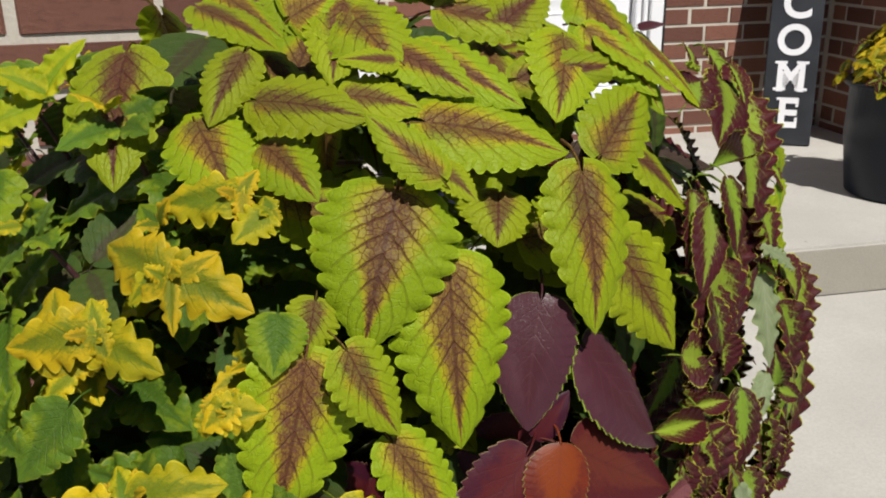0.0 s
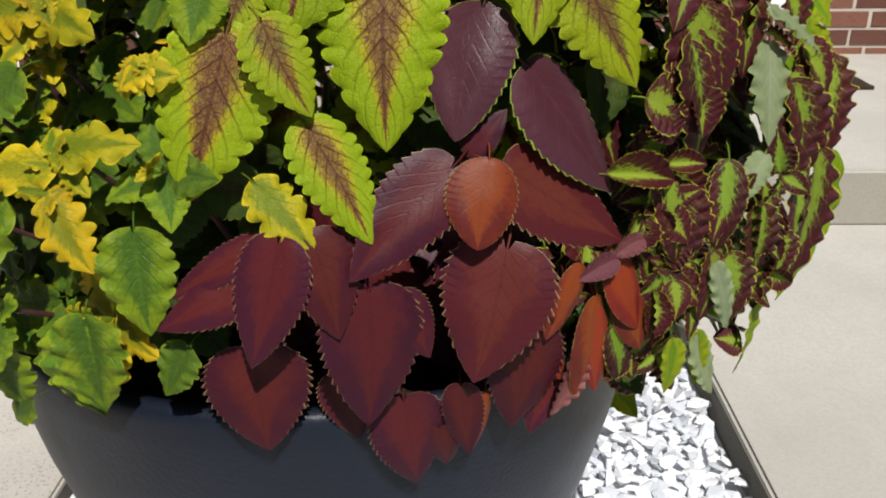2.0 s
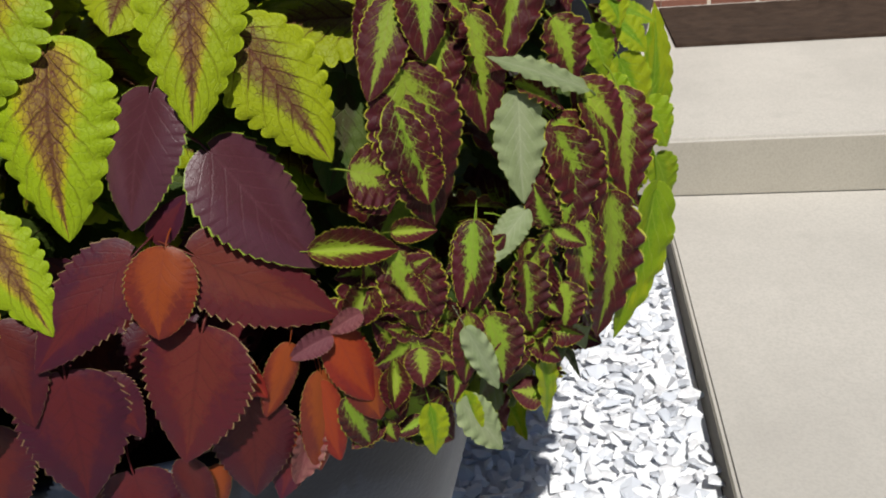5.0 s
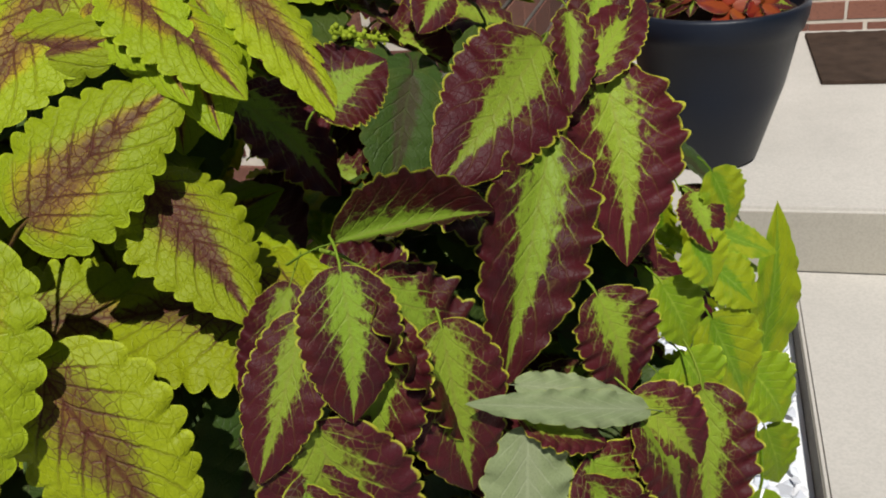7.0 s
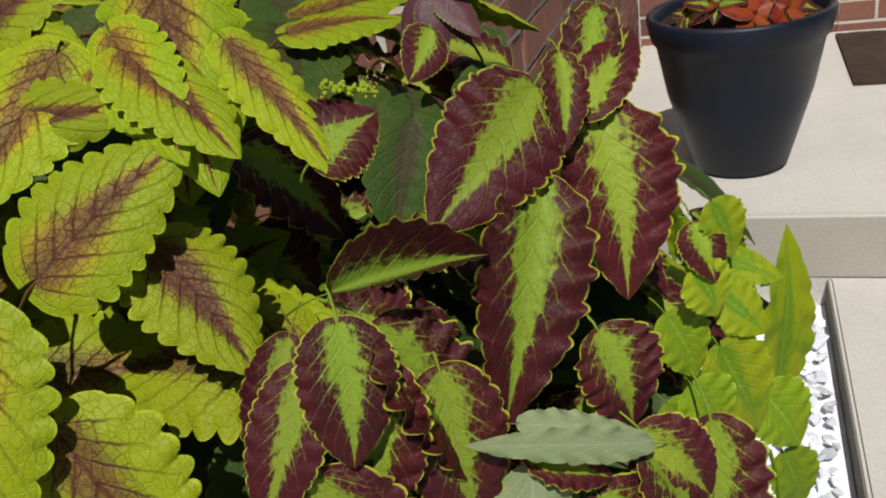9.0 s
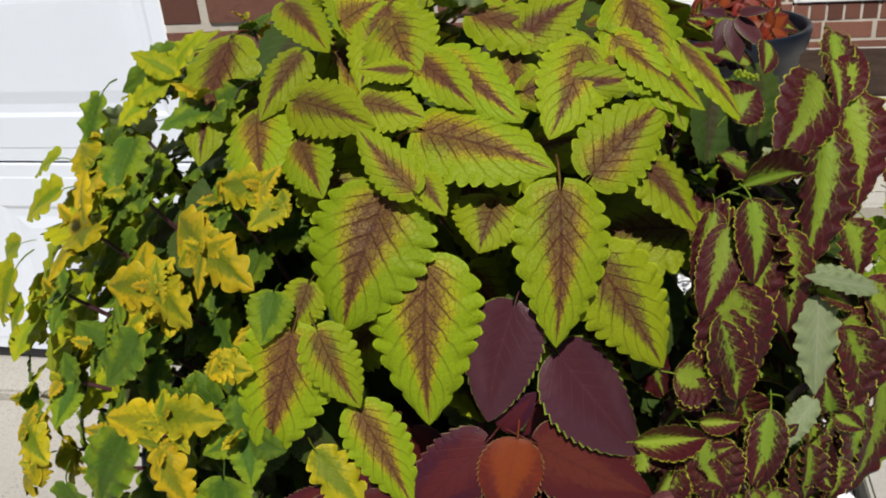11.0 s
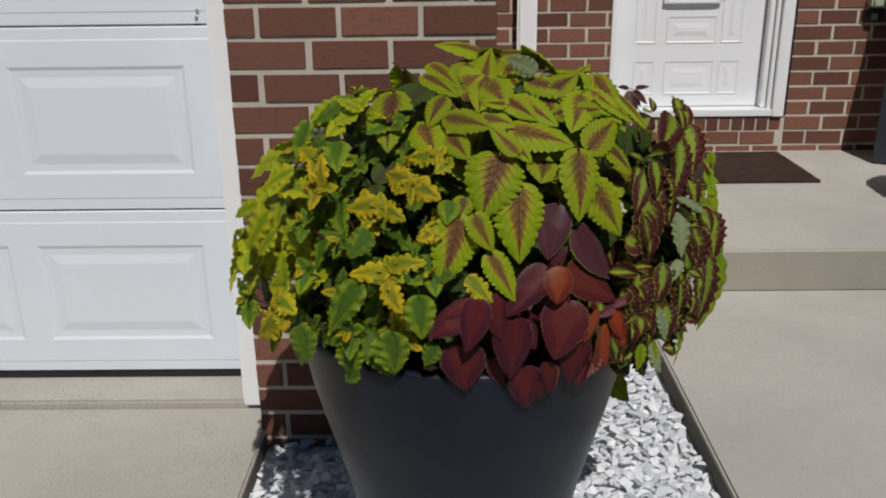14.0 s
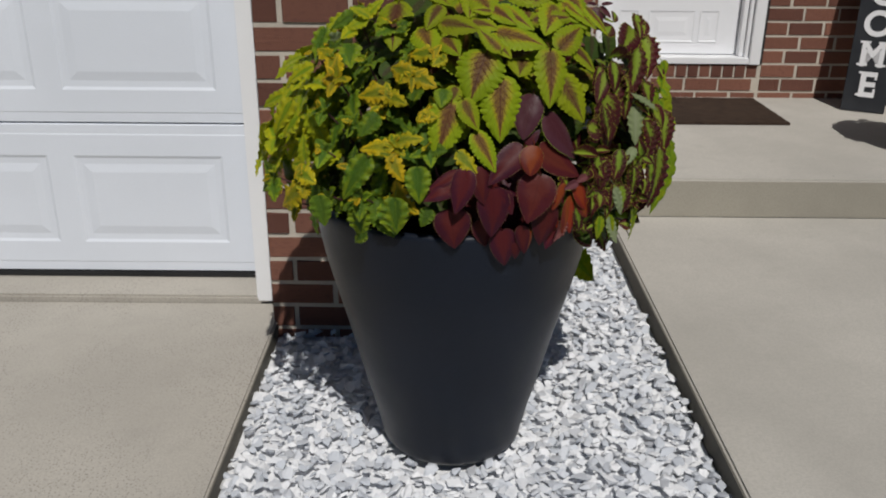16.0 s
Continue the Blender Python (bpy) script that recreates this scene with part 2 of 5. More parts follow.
# darker concrete than the porch top, for the step's upright face
RISER = concrete("dark_step_concrete", (0.335, 0.312, 0.262))
# darker, pitted concrete for the side faces of the slabs
SLAB_EDGE = concrete("dark_concrete_edge", (0.165, 0.155, 0.130), 0.5)
STEEL_WHITE = plain("white_garage_paint", (0.71, 0.75, 0.82), 0.5, 0.03, 2, 260, 0.12)
TRIM = plain("white_trim_paint", (0.80, 0.81, 0.83), 0.45, 0.03, 3, 200, 0.05)
DOOR_WHITE = plain("white_door_paint", (0.80, 0.81, 0.84), 0.4, 0.02, 3, 200, 0.04)
POT = plain("charcoal_resin", (0.0072, 0.0105, 0.0190), 0.40, 0.16, 5, 220, 0.2, 0.27)
MAT_BROWN = plain("brown_coir", (0.045, 0.030, 0.022), 0.95, 0.3, 20, 300, 0.8, 0.1)
SIGN_BLACK = plain("black_sign_paint", (0.020, 0.022, 0.027), 0.5, 0.2, 6)
SIGN_WHITE = plain("white_letter_paint", (0.80, 0.80, 0.82), 0.5, 0.04, 6)
# black for rubber strips, also for blocks that stand in for shadow
RUBBER_AND_SHADE = plain("black_rubber_and_shade", (0.012, 0.012, 0.013), 0.7, 0.2, 8)
SOIL = plain("potting_soil", (0.030, 0.020, 0.014), 0.95, 0.5, 40, 200, 1.0, 0.1)
METAL = plain("satin_nickel", (0.45, 0.44, 0.42), 0.35, 0.1, 20)
METAL.node_tree.nodes["Principled BSDF"].inputs["Metallic"].default_value = 1.0
COVER = plain("weathered_plastic", (0.33, 0.36, 0.27), 0.5, 0.15, 20)
GRASS = plain("lawn", (0.06, 0.10, 0.03), 0.9, 0.4, 3, 80, 0.8, 0.1)
GLASS = bpy.data.materials.new("dark_glass")
GLASS.use_nodes = True
gp = GLASS.node_tree.nodes["Principled BSDF"]
gp.inputs["Base Color"].default_value, gp.inputs["Roughness"].default_value = (0.012, 0.014, 0.014, 1), 0.04


# ---- building helpers ----
def mesh_of(name, bm, material, smooth=False):
    me = bpy.data.meshes.new(name)
    bm.normal_update()
    bm.to_mesh(me)
    bm.free()
    me.materials.append(material)
    if smooth:
        me.shade_smooth()
    return me


def part(name, bm, material, parent=None, label="", smooth=False):
    ob = new(name, mesh_of(name, bm, material, smooth))
    if parent is not None:
        ob.parent = parent
        ob.matrix_parent_inverse = Matrix.Translation(-parent.matrix_basis.translation)
    return tagged(ob, label)


def empty(name, at, label, category, group="", kind=""):
    ob = new(name)
    ob.empty_display_size = 0.05
    ob.matrix_basis = Matrix.Translation(at)
    return tagged(ob, label, category, group, kind)


def box(x0, x1, y0, y1, z0, z1, bevel=0.0, bm=None):
    bm = bm or bmesh.new()
    m = Matrix.Translation(((x0 + x1) / 2, (y0 + y1) / 2, (z0 + z1) / 2)) @ Matrix.Diagonal((x1 - x0, y1 - y0, z1 - z0, 1))
    made = bmesh.ops.create_cube(bm, size=1, matrix=m)
    if bevel:
        edges = {e for v in made["verts"] for e in v.link_edges}
        bmesh.ops.bevel(bm, geom=list(edges), offset=bevel, segments=2, affect="EDGES")
    return bm


def turned(profile, at, turns=64, bm=None):
    """A vessel turned round a vertical axis from (radius, height) pairs."""
    bm = bm or bmesh.new()
    rings = [[bm.verts.new((at[0] + r * math.cos(2 * math.pi * k / turns), at[1] + r * math.sin(2 * math.pi * k / turns), at[2] + z)) for k in range(turns)] for r, z in profile]
    for a, b in zip(rings, rings[1:]):
        for k in range(turns):
            bm.faces.new((a[k], a[(k + 1) % turns], b[(k + 1) % turns], b[k]))
    return bm


def tube(points, r0, r1, sides=6, bm=None):
    bm = bm or bmesh.new()
    rings = []
    for i, p in enumerate(points):
        a, b = points[max(0, i - 1)], points[min(len(points) - 1, i + 1)]
        turn = (b - a).to_track_quat("Z", "Y")
        r = r0 + (r1 - r0) * i / (len(points) - 1)
        rings.append([bm.verts.new(p + turn @ Vector((r * math.cos(2 * math.pi * k / sides), r * math.sin(2 * math.pi * k / sides), 0))) for k in range(sides)])
    for a, b in zip(rings, rings[1:]):
        for k in range(sides):
            bm.faces.new((a[k], a[(k + 1) % sides], b[(k + 1) % sides], b[k]))
    return bm


# ---- ground and slabs ----
Z_DRIVE, Z_WALK, Z_PORCH = 0.02, 0.04, 0.21
X_DRIVE, X_WALK, Y_STEP = -0.458, 0.795, 2.43
Y_BRICK, Y_HOUSE, X_WING, X_SIDE = 1.447, 4.065, 0.207, 2.80
bm = bmesh.new()
bmesh.ops.create_grid(bm, x_segments=24, y_segments=24, size=400)
ob = part("ground", bm, GRASS)
ob.location = (0, 0, -0.12)
tagged(ob, "flat green lawn reaching to the horizon", "ground", kind="structure")
ob = part("driveway", box(-7.0, X_DRIVE, -12.0, 1.577, -0.115, Z_DRIVE, 0.006), DRIVE)
tagged(ob, "pale speckled concrete driveway slab before the garage", "driveway", kind="structure")
bm = box(-7.0, -0.505, 1.577, 3.2, -0.115, 0.045, 0.008)
for v in bm.verts:
    if v.co.z > 0 and v.co.y > 2:
        v.co.z += 0.10
ob = part("garage_floor", bm, DRIVE)
tagged(ob, "concrete garage floor with a worn front lip", "garage floor", kind="structure")
ob = part("pavement", box(X_WALK, 4.6, -12.0, Y_STEP, -0.115, Z_WALK, 0.007), WALK)
tagged(ob, "smooth pale concrete walkway beside the gravel bed", "walkway", kind="structure")
part("slab_edge", box(X_WALK - 0.004, X_WALK + 0.01, -12.0, Y_STEP, -0.115, Z_WALK - 0.010), SLAB_EDGE, ob, "dark pitted side of the slab")
bm = box(X_WING, X_SIDE + 0.2, Y_STEP, Y_HOUSE + 0.25, -0.115, Z_PORCH, 0.009)
ob = part("porch", bm, WALK)
tagged(ob, "raised concrete porch with one step", "porch", kind="structure")
part("step_riser", box(X_WING + 0.002, X_SIDE + 0.198, Y_STEP - 0.004, Y_STEP + 0.002, Z_WALK + 0.002, Z_PORCH - 0.010), RISER, ob, "darker face of the step")
part("drive_side", box(X_DRIVE - 0.01, X_DRIVE + 0.003, -12.0, 1.44, -0.115, Z_DRIVE - 0.009), SLAB_EDGE, bpy.data.objects["driveway"], "dark pitted side of the slab")
ob = part("gravel_bed", box(X_DRIVE + 0.004, X_WALK - 0.006, -6.0, Y_STEP - 0.002, -0.118, -0.040), CHIPS)
tagged(ob, "bed of white crushed marble under the chips", "gravel bed", kind="structure")


# ---- walls: mortar backing; the bricks are laid last ----
def wall(name, b, label):
    ob = part(name, box(*b), MORTAR)
    return tagged(ob, label, "wall", kind="structure")


wall_garage = wall("wall_garage", (-0.467, X_WING - 0.004, Y_BRICK + 0.004, Y_BRICK + 0.32, -0.115, 2.7), "red brick pier between garage door and porch")
wall_wing = wall("wall_wing", (X_WING - 0.30, X_WING - 0.0045, Y_BRICK + 0.321, Y_HOUSE + 0.2, -0.115, 2.7), "red brick side wall of the garage wing")
wall_header = wall("wall_header", (-6.0, -0.468, Y_BRICK + 0.004, Y_BRICK + 0.32, 2.25, 2.7), "brick lintel above the garage door")
wall_front_left = wall("wall_front_left", (X_WING - 0.002, 0.955, Y_HOUSE + 0.004, Y_HOUSE + 0.28, 0.10, 2.7), "red brick house wall beside the front door")
wall_front_right = wall("wall_front_right", (1.925, X_SIDE + 0.25, Y_HOUSE + 0.004, Y_HOUSE + 0.28, 0.10, 2.7), "red brick house wall behind the welcome sign")
wall_sill = wall("wall_sill", (0.956, 1.924, Y_HOUSE + 0.004, Y_HOUSE + 0.28, 0.10, 0.395), "brick sill below the front door with a rowlock course")
wall_top = wall("wall_top", (0.956, 1.924, Y_HOUSE + 0.004, Y_HOUSE + 0.28, 2.45, 2.7), "brick wall above the front door")
wall_side = wall("wall_side", (X_SIDE + 0.004, X_SIDE + 0.25, 3.1, Y_HOUSE + 0.005, 0.10, 2.7), "shaded red brick wall at the end of the porch")


# ---- garage door ----
def raised_panel(x0, x1, z0, z1, y):
    """A pressed panel: a sunk groove round a raised field."""
    bm = bmesh.new()
    steps = ((0.0, 0.0), (0.010, 0.0040), (0.030, 0.0048), (0.056, 0.001), (0.060, 0.0005))
    loops = []
    for inset, deep in steps:
        loops.append([bm.verts.new(c) for c in ((x0 + inset, y + deep, z0 + inset), (x1 - inset, y + deep, z0 + inset), (x1 - inset, y + deep, z1 - inset), (x0 + inset, y + deep, z1 - inset))])
    for a, b in zip(loops, loops[1:]):
        for k in range(4):
            bm.faces.new((a[k], a[(k + 1) % 4], b[(k + 1) % 4], b[k]))
    bm.faces.new(loops[-1])
    return bm


def section_sheet(x0, x1, z0, z1, y, holes):
    """A flat sheet with rectangular holes for the panels and rounded top and bottom lips."""
    bm = bmesh.new()
    xs = sorted({x0, x1, *(h[0] for h in holes), *(h[1] for h in holes)})
    zs = [z0, z0 + 0.004, z0 + 0.034, z0 + 0.038, holes[0][2], holes[0][3], z1 - 0.038, z1 - 0.034, z1 - 0.004, z1]
    dy = [0.009, 0.0015, 0.0015, 0.0, 0.0, 0.0, 0.0, 0.0015, 0.0015, 0.009]
    grid = [[bm.verts.new((x, y + d, z)) for x in xs] for z, d in zip(zs, dy)]
    for j in range(len(zs) - 1):
        for i in range(len(xs) - 1):
            cx, cz = (xs[i] + xs[i + 1]) / 2, (zs[j] + zs[j + 1]) / 2
            if any(h[0] < cx < h[1] and h[2] < cz < h[3] for h in holes):
                continue
            bm.faces.new((grid[j][i], grid[j][i + 1], grid[j + 1][i + 1], grid[j + 1][i]))
    return bm


Y_DOOR, DOOR_R = 1.72, -0.552
garage_door = empty("garage_door", (-1.8, Y_DOOR, 0.06), "closed white sectional steel garage door with raised panels", "garage door")
for k in range(4):
    z0 = 0.072 + 0.536 * k
    holes = [(-0.662 - 0.508 - 0.592 * i, -0.662 - 0.592 * i, z0 + 0.112, z0 + 0.425) for i in range(5)]
    section = part("door_section", section_sheet(-3.75, DOOR_R, z0 + 0.0015, z0 + 0.5345, Y_DOOR, holes), STEEL_WHITE, garage_door)
    part("backing", box(-3.75, DOOR_R, Y_DOOR + 0.02, Y_DOOR + 0.045, z0, z0 + 0.536), STEEL_WHITE, section)
    for h in holes:
        part("raised_panel", raised_panel(*h, Y_DOOR), STEEL_WHITE, section)
part("bottom_seal", box(-3.75, DOOR_R, Y_DOOR - 0.006, Y_DOOR + 0.03, 0.052, 0.0725, 0.004), RUBBER_AND_SHADE, garage_door, "black rubber bottom seal")
ob = part("trim", box(-0.548, -0.469, 1.575, 1.70, Z_DRIVE + 0.006, 2.24, 0.004), TRIM)
tagged(ob, "white painted garage door jamb", "door trim", kind="structure")
# thin black strip drawn in place of the shade under the jamb
ob = part("trim", box(-0.535, -0.475, 1.574, 1.60, Z_DRIVE + 0.001, Z_DRIVE + 0.0055), RUBBER_AND_SHADE)
tagged(ob, "black strip standing in for the shaded gap under the garage door jamb", "door trim", kind="structure")
for k in range(2):
    bm = bmesh.new()
    bmesh.ops.create_uvsphere(bm, u_segments=10, v_segments=6, radius=0.005, matrix=Matrix.Translation((-0.612 + 0.004 * k, Y_DOOR - 0.001, 1.165 + 0.018 * k)))
    part("screw", bm, METAL, garage_door)

# ---- front door ----
front_door = empty("front_door", (1.42, Y_HOUSE + 0.1, 0.44), "closed white panelled front door with dark glass", "door")
YD = Y_HOUSE + 0.085
low = [(1.105, 1.215, 0.52, 0.70), (1.275, 1.545, 0.52, 0.70), (1.575, 1.685, 0.52, 0.70), (1.105, 1.215, 0.80, 1.90), (1.575, 1.685, 0.80, 1.90), (1.275, 1.545, 0.80, 0.94)]
slab = part("door_leaf", box(1.018, 1.806, YD + 0.004, YD + 0.045, 0.450, 2.35, 0.003), DOOR_WHITE, front_door)
for h in low:
    bm = raised_panel(*h, YD)
    part("door_panel", bm, DOOR_WHITE, slab)
bm = box(1.245, 1.262, YD - 0.022, YD + 0.01, 1.008, 2.0, 0.004)
box(1.538, 1.555, YD - 0.022, YD + 0.01, 1.008, 2.0, 0.004, bm), box(1.2625, 1.5375, YD - 0.024, YD + 0.01, 1.008, 1.030, 0.004, bm)
part("window_frame", bm, DOOR_WHITE, slab)
part("glass", box(1.2625, 1.5375, YD - 0.008, YD + 0.003, 1.031, 2.0), GLASS, slab, "dark reflecting glass")
part("handle", tube([Vector((1.575, YD - 0.004, 1.09)), Vector((1.578, YD - 0.05, 1.10)), Vector((1.583, YD - 0.055, 1.145)), Vector((1.588, YD - 0.006, 1.16))], 0.006, 0.006, 8), METAL, front_door, "small satin metal pull")
bm = bmesh.new()
bmesh.ops.create_uvsphere(bm, u_segments=20, v_segments=12, radius=0.026, matrix=Matrix.Translation((1.762, YD - 0.045, 1.19)))
part("knob", bm, METAL, front_door, "round satin metal knob", True)
part("threshold", box(0.975, 1.90, Y_HOUSE - 0.012, YD + 0.05, 0.407, 0.446, 0.004), TRIM, front_door)
for x0, x1, y0 in ((0.957, 0.985, 0.012), (0.9855, 1.016, 0.045), (1.862, 1.924, 0.0), (1.838, 1.8615, 0.028), (1.8085, 1.8375, 0.052)):
    ob = part("door_frame", box(x0, x1, Y_HOUSE + y0 - 0.02, Y_HOUSE + 0.13, 0.4065 if y0 < 0.03 else 0.447, 2.45, 0.003), TRIM, front_door)
part("caulk", box(1.9245, 1.942, Y_HOUSE - 0.004, Y_HOUSE + 0.02, 0.407, 2.45), RUBBER_AND_SHADE, front_door, "dark weather strip beside the frame")
downspout = empty("downspout", (0.49, Y_HOUSE - 0.05, Z_PORCH), "white ribbed downspout on the brick wall", "downspout")
part("pipe", box(0.444, 0.548, Y_HOUSE - 0.092, Y_HOUSE - 0.012, Z_PORCH + 0.09, 2.6, 0.012), TRIM, downspout)
part("shoe", box(0.444, 0.548, Y_HOUSE - 0.20, Y_HOUSE - 0.012, Z_PORCH + 0.001, Z_PORCH + 0.089, 0.012), TRIM, downspout)
part("strap", box(0.436, 0.556, Y_HOUSE - 0.096, Y_HOUSE + 0.004, 1.70, 1.725, 0.003), TRIM, downspout)
cover = empty("outlet_box", (2.35, Y_HOUSE - 0.02, 1.0), "weathered grey-green outdoor outlet cover on brick", "outlet cover")
part("hood", box(2.30, 2.40, Y_HOUSE - 0.075, Y_HOUSE + 0.004, 0.985, 1.045, 0.012), COVER, cover)
# the shadow beneath the hood, built as a solid black block
part("hood_shadow", box(2.312, 2.388, Y_HOUSE - 0.045, Y_HOUSE + 0.004, 0.915, 0.9845, 0.006), RUBBER_AND_SHADE, cover, "black block standing in for the shadow under the hood")

# ---- doormat ----
bm = bmesh.new()
bmesh.ops.create_grid(bm, x_segments=60, y_segments=40, size=0.5, matrix=Matrix.Translation((1.416, 3.686, Z_PORCH + 0.014)) @ Matrix.Diagonal((0.953, 0.61, 1, 1)))
edge = bmesh.ops.extrude_edge_only(bm, edges=[e for e in bm.edges if e.is_boundary])
for v in (g for g in edge["geom"] if isinstance(g, bmesh.types.BMVert)):
    v.co.z = Z_PORCH + 0.001
for v in bm.verts:
    if v.co.z > Z_PORCH + 0.01:
        v.co.z += 0.0025 * noise.noise(v.co * 30)
ob = part("doormat", bm, MAT_BROWN)
tagged(ob, "dark brown coir doormat lying before the front door", "doormat")

# ---- welcome sign ----
sign = empty("welcome_sign", (2.43, 3.72, Z_PORCH), "tall black wooden board with white letters leaning on the wall", "sign")
lean = Matrix.Translation((2.404, 3.697, Z_PORCH + 0.004)) @ Matrix.Rotation(math.atan2(-0.107, 0.196), 4, "Z") @ Matrix.Rotation(radians(-9.5), 4, "X")
bm = box(-0.112, 0.112, 0, 0.024, 0.0, 1.27, 0.003)
bm.transform(lean)
part("board", bm, SIGN_BLACK, sign)
for k, ch in enumerate("EMOCLEW"):
    cu = bpy.data.curves.new("letter", "FONT")
    cu.body, cu.size, cu.extrude, cu.offset, cu.align_x = ch, 0.186, 0.0015, 0.0052, "CENTER"
    cu.materials.append(SIGN_WHITE)
    tmp = bpy.data.objects.new("letter", cu)
    scene.collection.objects.link(tmp)
    me = bpy.data.meshes.new_from_object(tmp.evaluated_get(bpy.context.evaluated_depsgraph_get()))
    bpy.data.objects.remove(tmp)
    xs, ys = [v.co.x for v in me.vertices], [v.co.y for v in me.vertices]
    lo, hi, top = min(xs), max(xs), max(ys)
    bars = {"E": ((lo, 0), (lo, top)), "L": ((lo, 0), (lo, top)), "M": ((lo, 0), (hi - 0.028, 0), (lo, top), (hi - 0.028, top)), "W": ((lo, top), (hi - 0.028, top))}.get(ch, ())
    bm = bmesh.new()
    bm.from_mesh(me)
    for bx, by in bars:
        box(bx - 0.014, bx + 0.044, by - (0.012 if by else 0), by + (0 if by else 0.012), -0.0012, 0.0018, 0, bm)
    if ch in "EL":
        box(hi - 0.012, hi, 0.0, 0.042, -0.0012, 0.0018, 0, bm)
    if ch == "E":
        box(hi - 0.012, hi, top - 0.042, top, -0.0012, 0.0018, 0, bm)
    bm.to_mesh(me)
    bm.free()
    me.transform(lean @ Matrix.Translation((0.0, -0.0022, 0.086 + 0.164 * k)) @ Matrix.Rotation(radians(90), 4, "X") @ Matrix.Diagonal((0.98 if ch != "M" and ch != "W" else 0.92, 1, 1, 1)))
    ob = new("letter", me)
    ob.parent, ob.matrix_parent_inverse = sign, Matrix.Translation(-sign.matrix_basis.translation)
    tagged(ob, "white painted letter")


# ---- planters ----
POT_AT = Vector((0.113, 0.868, -0.012))
planter = empty("planter", POT_AT, "large tapered charcoal resin planter standing in white gravel", "planter")
body = [(0.001, 0.0), (0.150, 0.0), (0.170, 0.006), (0.181, 0.022), (0.187, 0.05), (0.203, 0.12), (0.225, 0.20), (0.250, 0.30), (0.276, 0.40), (0.298, 0.48), (0.313, 0.54), (0.323, 0.595), (0.331, 0.645), (0.334, 0.668), (0.3325, 0.678), (0.327, 0.683), (0.318, 0.681), (0.313, 0.668), (0.309, 0.61), (0.300, 0.56)]
part("pot_body", turned(body, POT_AT), POT, planter, "", True)
bm = turned([(0.305, 0.622), (0.2, 0.628), (0.1, 0.632), (0.001, 0.634)], POT_AT, 48)
for v in bm.verts:
    v.co.z += 0.012 * noise.noise(v.co * 22)
part("soil", bm, SOIL, planter, "dark potting soil", True)


def porch_planter(x, y, r, low_r, high, lip, label):
    at = Vector((x, y, Z_PORCH + 0.001))
    pot = empty("planter", at, label, "planter", "planters on the porch")
    prof = [(0.001, 0), (low_r - 0.012, 0), (low_r, 0.010), (low_r + 0.55 * (r - low_r), high * 0.5), (r - 0.022, high - lip)]
    prof += [(r - 0.012, high - lip + 0.008), (r - 0.004, high - lip * 0.5), (r, high - 0.008), (r - 0.004, high), (r - 0.014, high), (r - 0.02, high - 0.01), (r - 0.03, high - 0.06)] if lip else [(r - 0.003, high - 0.02), (r, high - 0.006), (r - 0.004, high), (r - 0.014, high), (r - 0.02, high - 0.01), (r - 0.03, high - 0.06)]
    part("pot_body", turned(prof, at, 56), POT, pot, "", True)
    bm = turned([(r - 0.022, high - 0.035), (r * 0.5, high - 0.03), (0.001, high - 0.028)], at, 40)
    for v in bm.verts:
        v.co.z += 0.01 * noise.noise(v.co * 25)
    part("soil", bm, SOIL, pot, "dark potting soil", True)
    return at


POT_B = porch_planter(0.589, 2.767, 0.232, 0.126, 0.425, 0.075, "round charcoal flowerpot with a wide lip on the porch")
POT_C = porch_planter(2.395, 2.90, 0.235, 0.185, 0.43, 0.0, "plain round charcoal flowerpot on the porch")


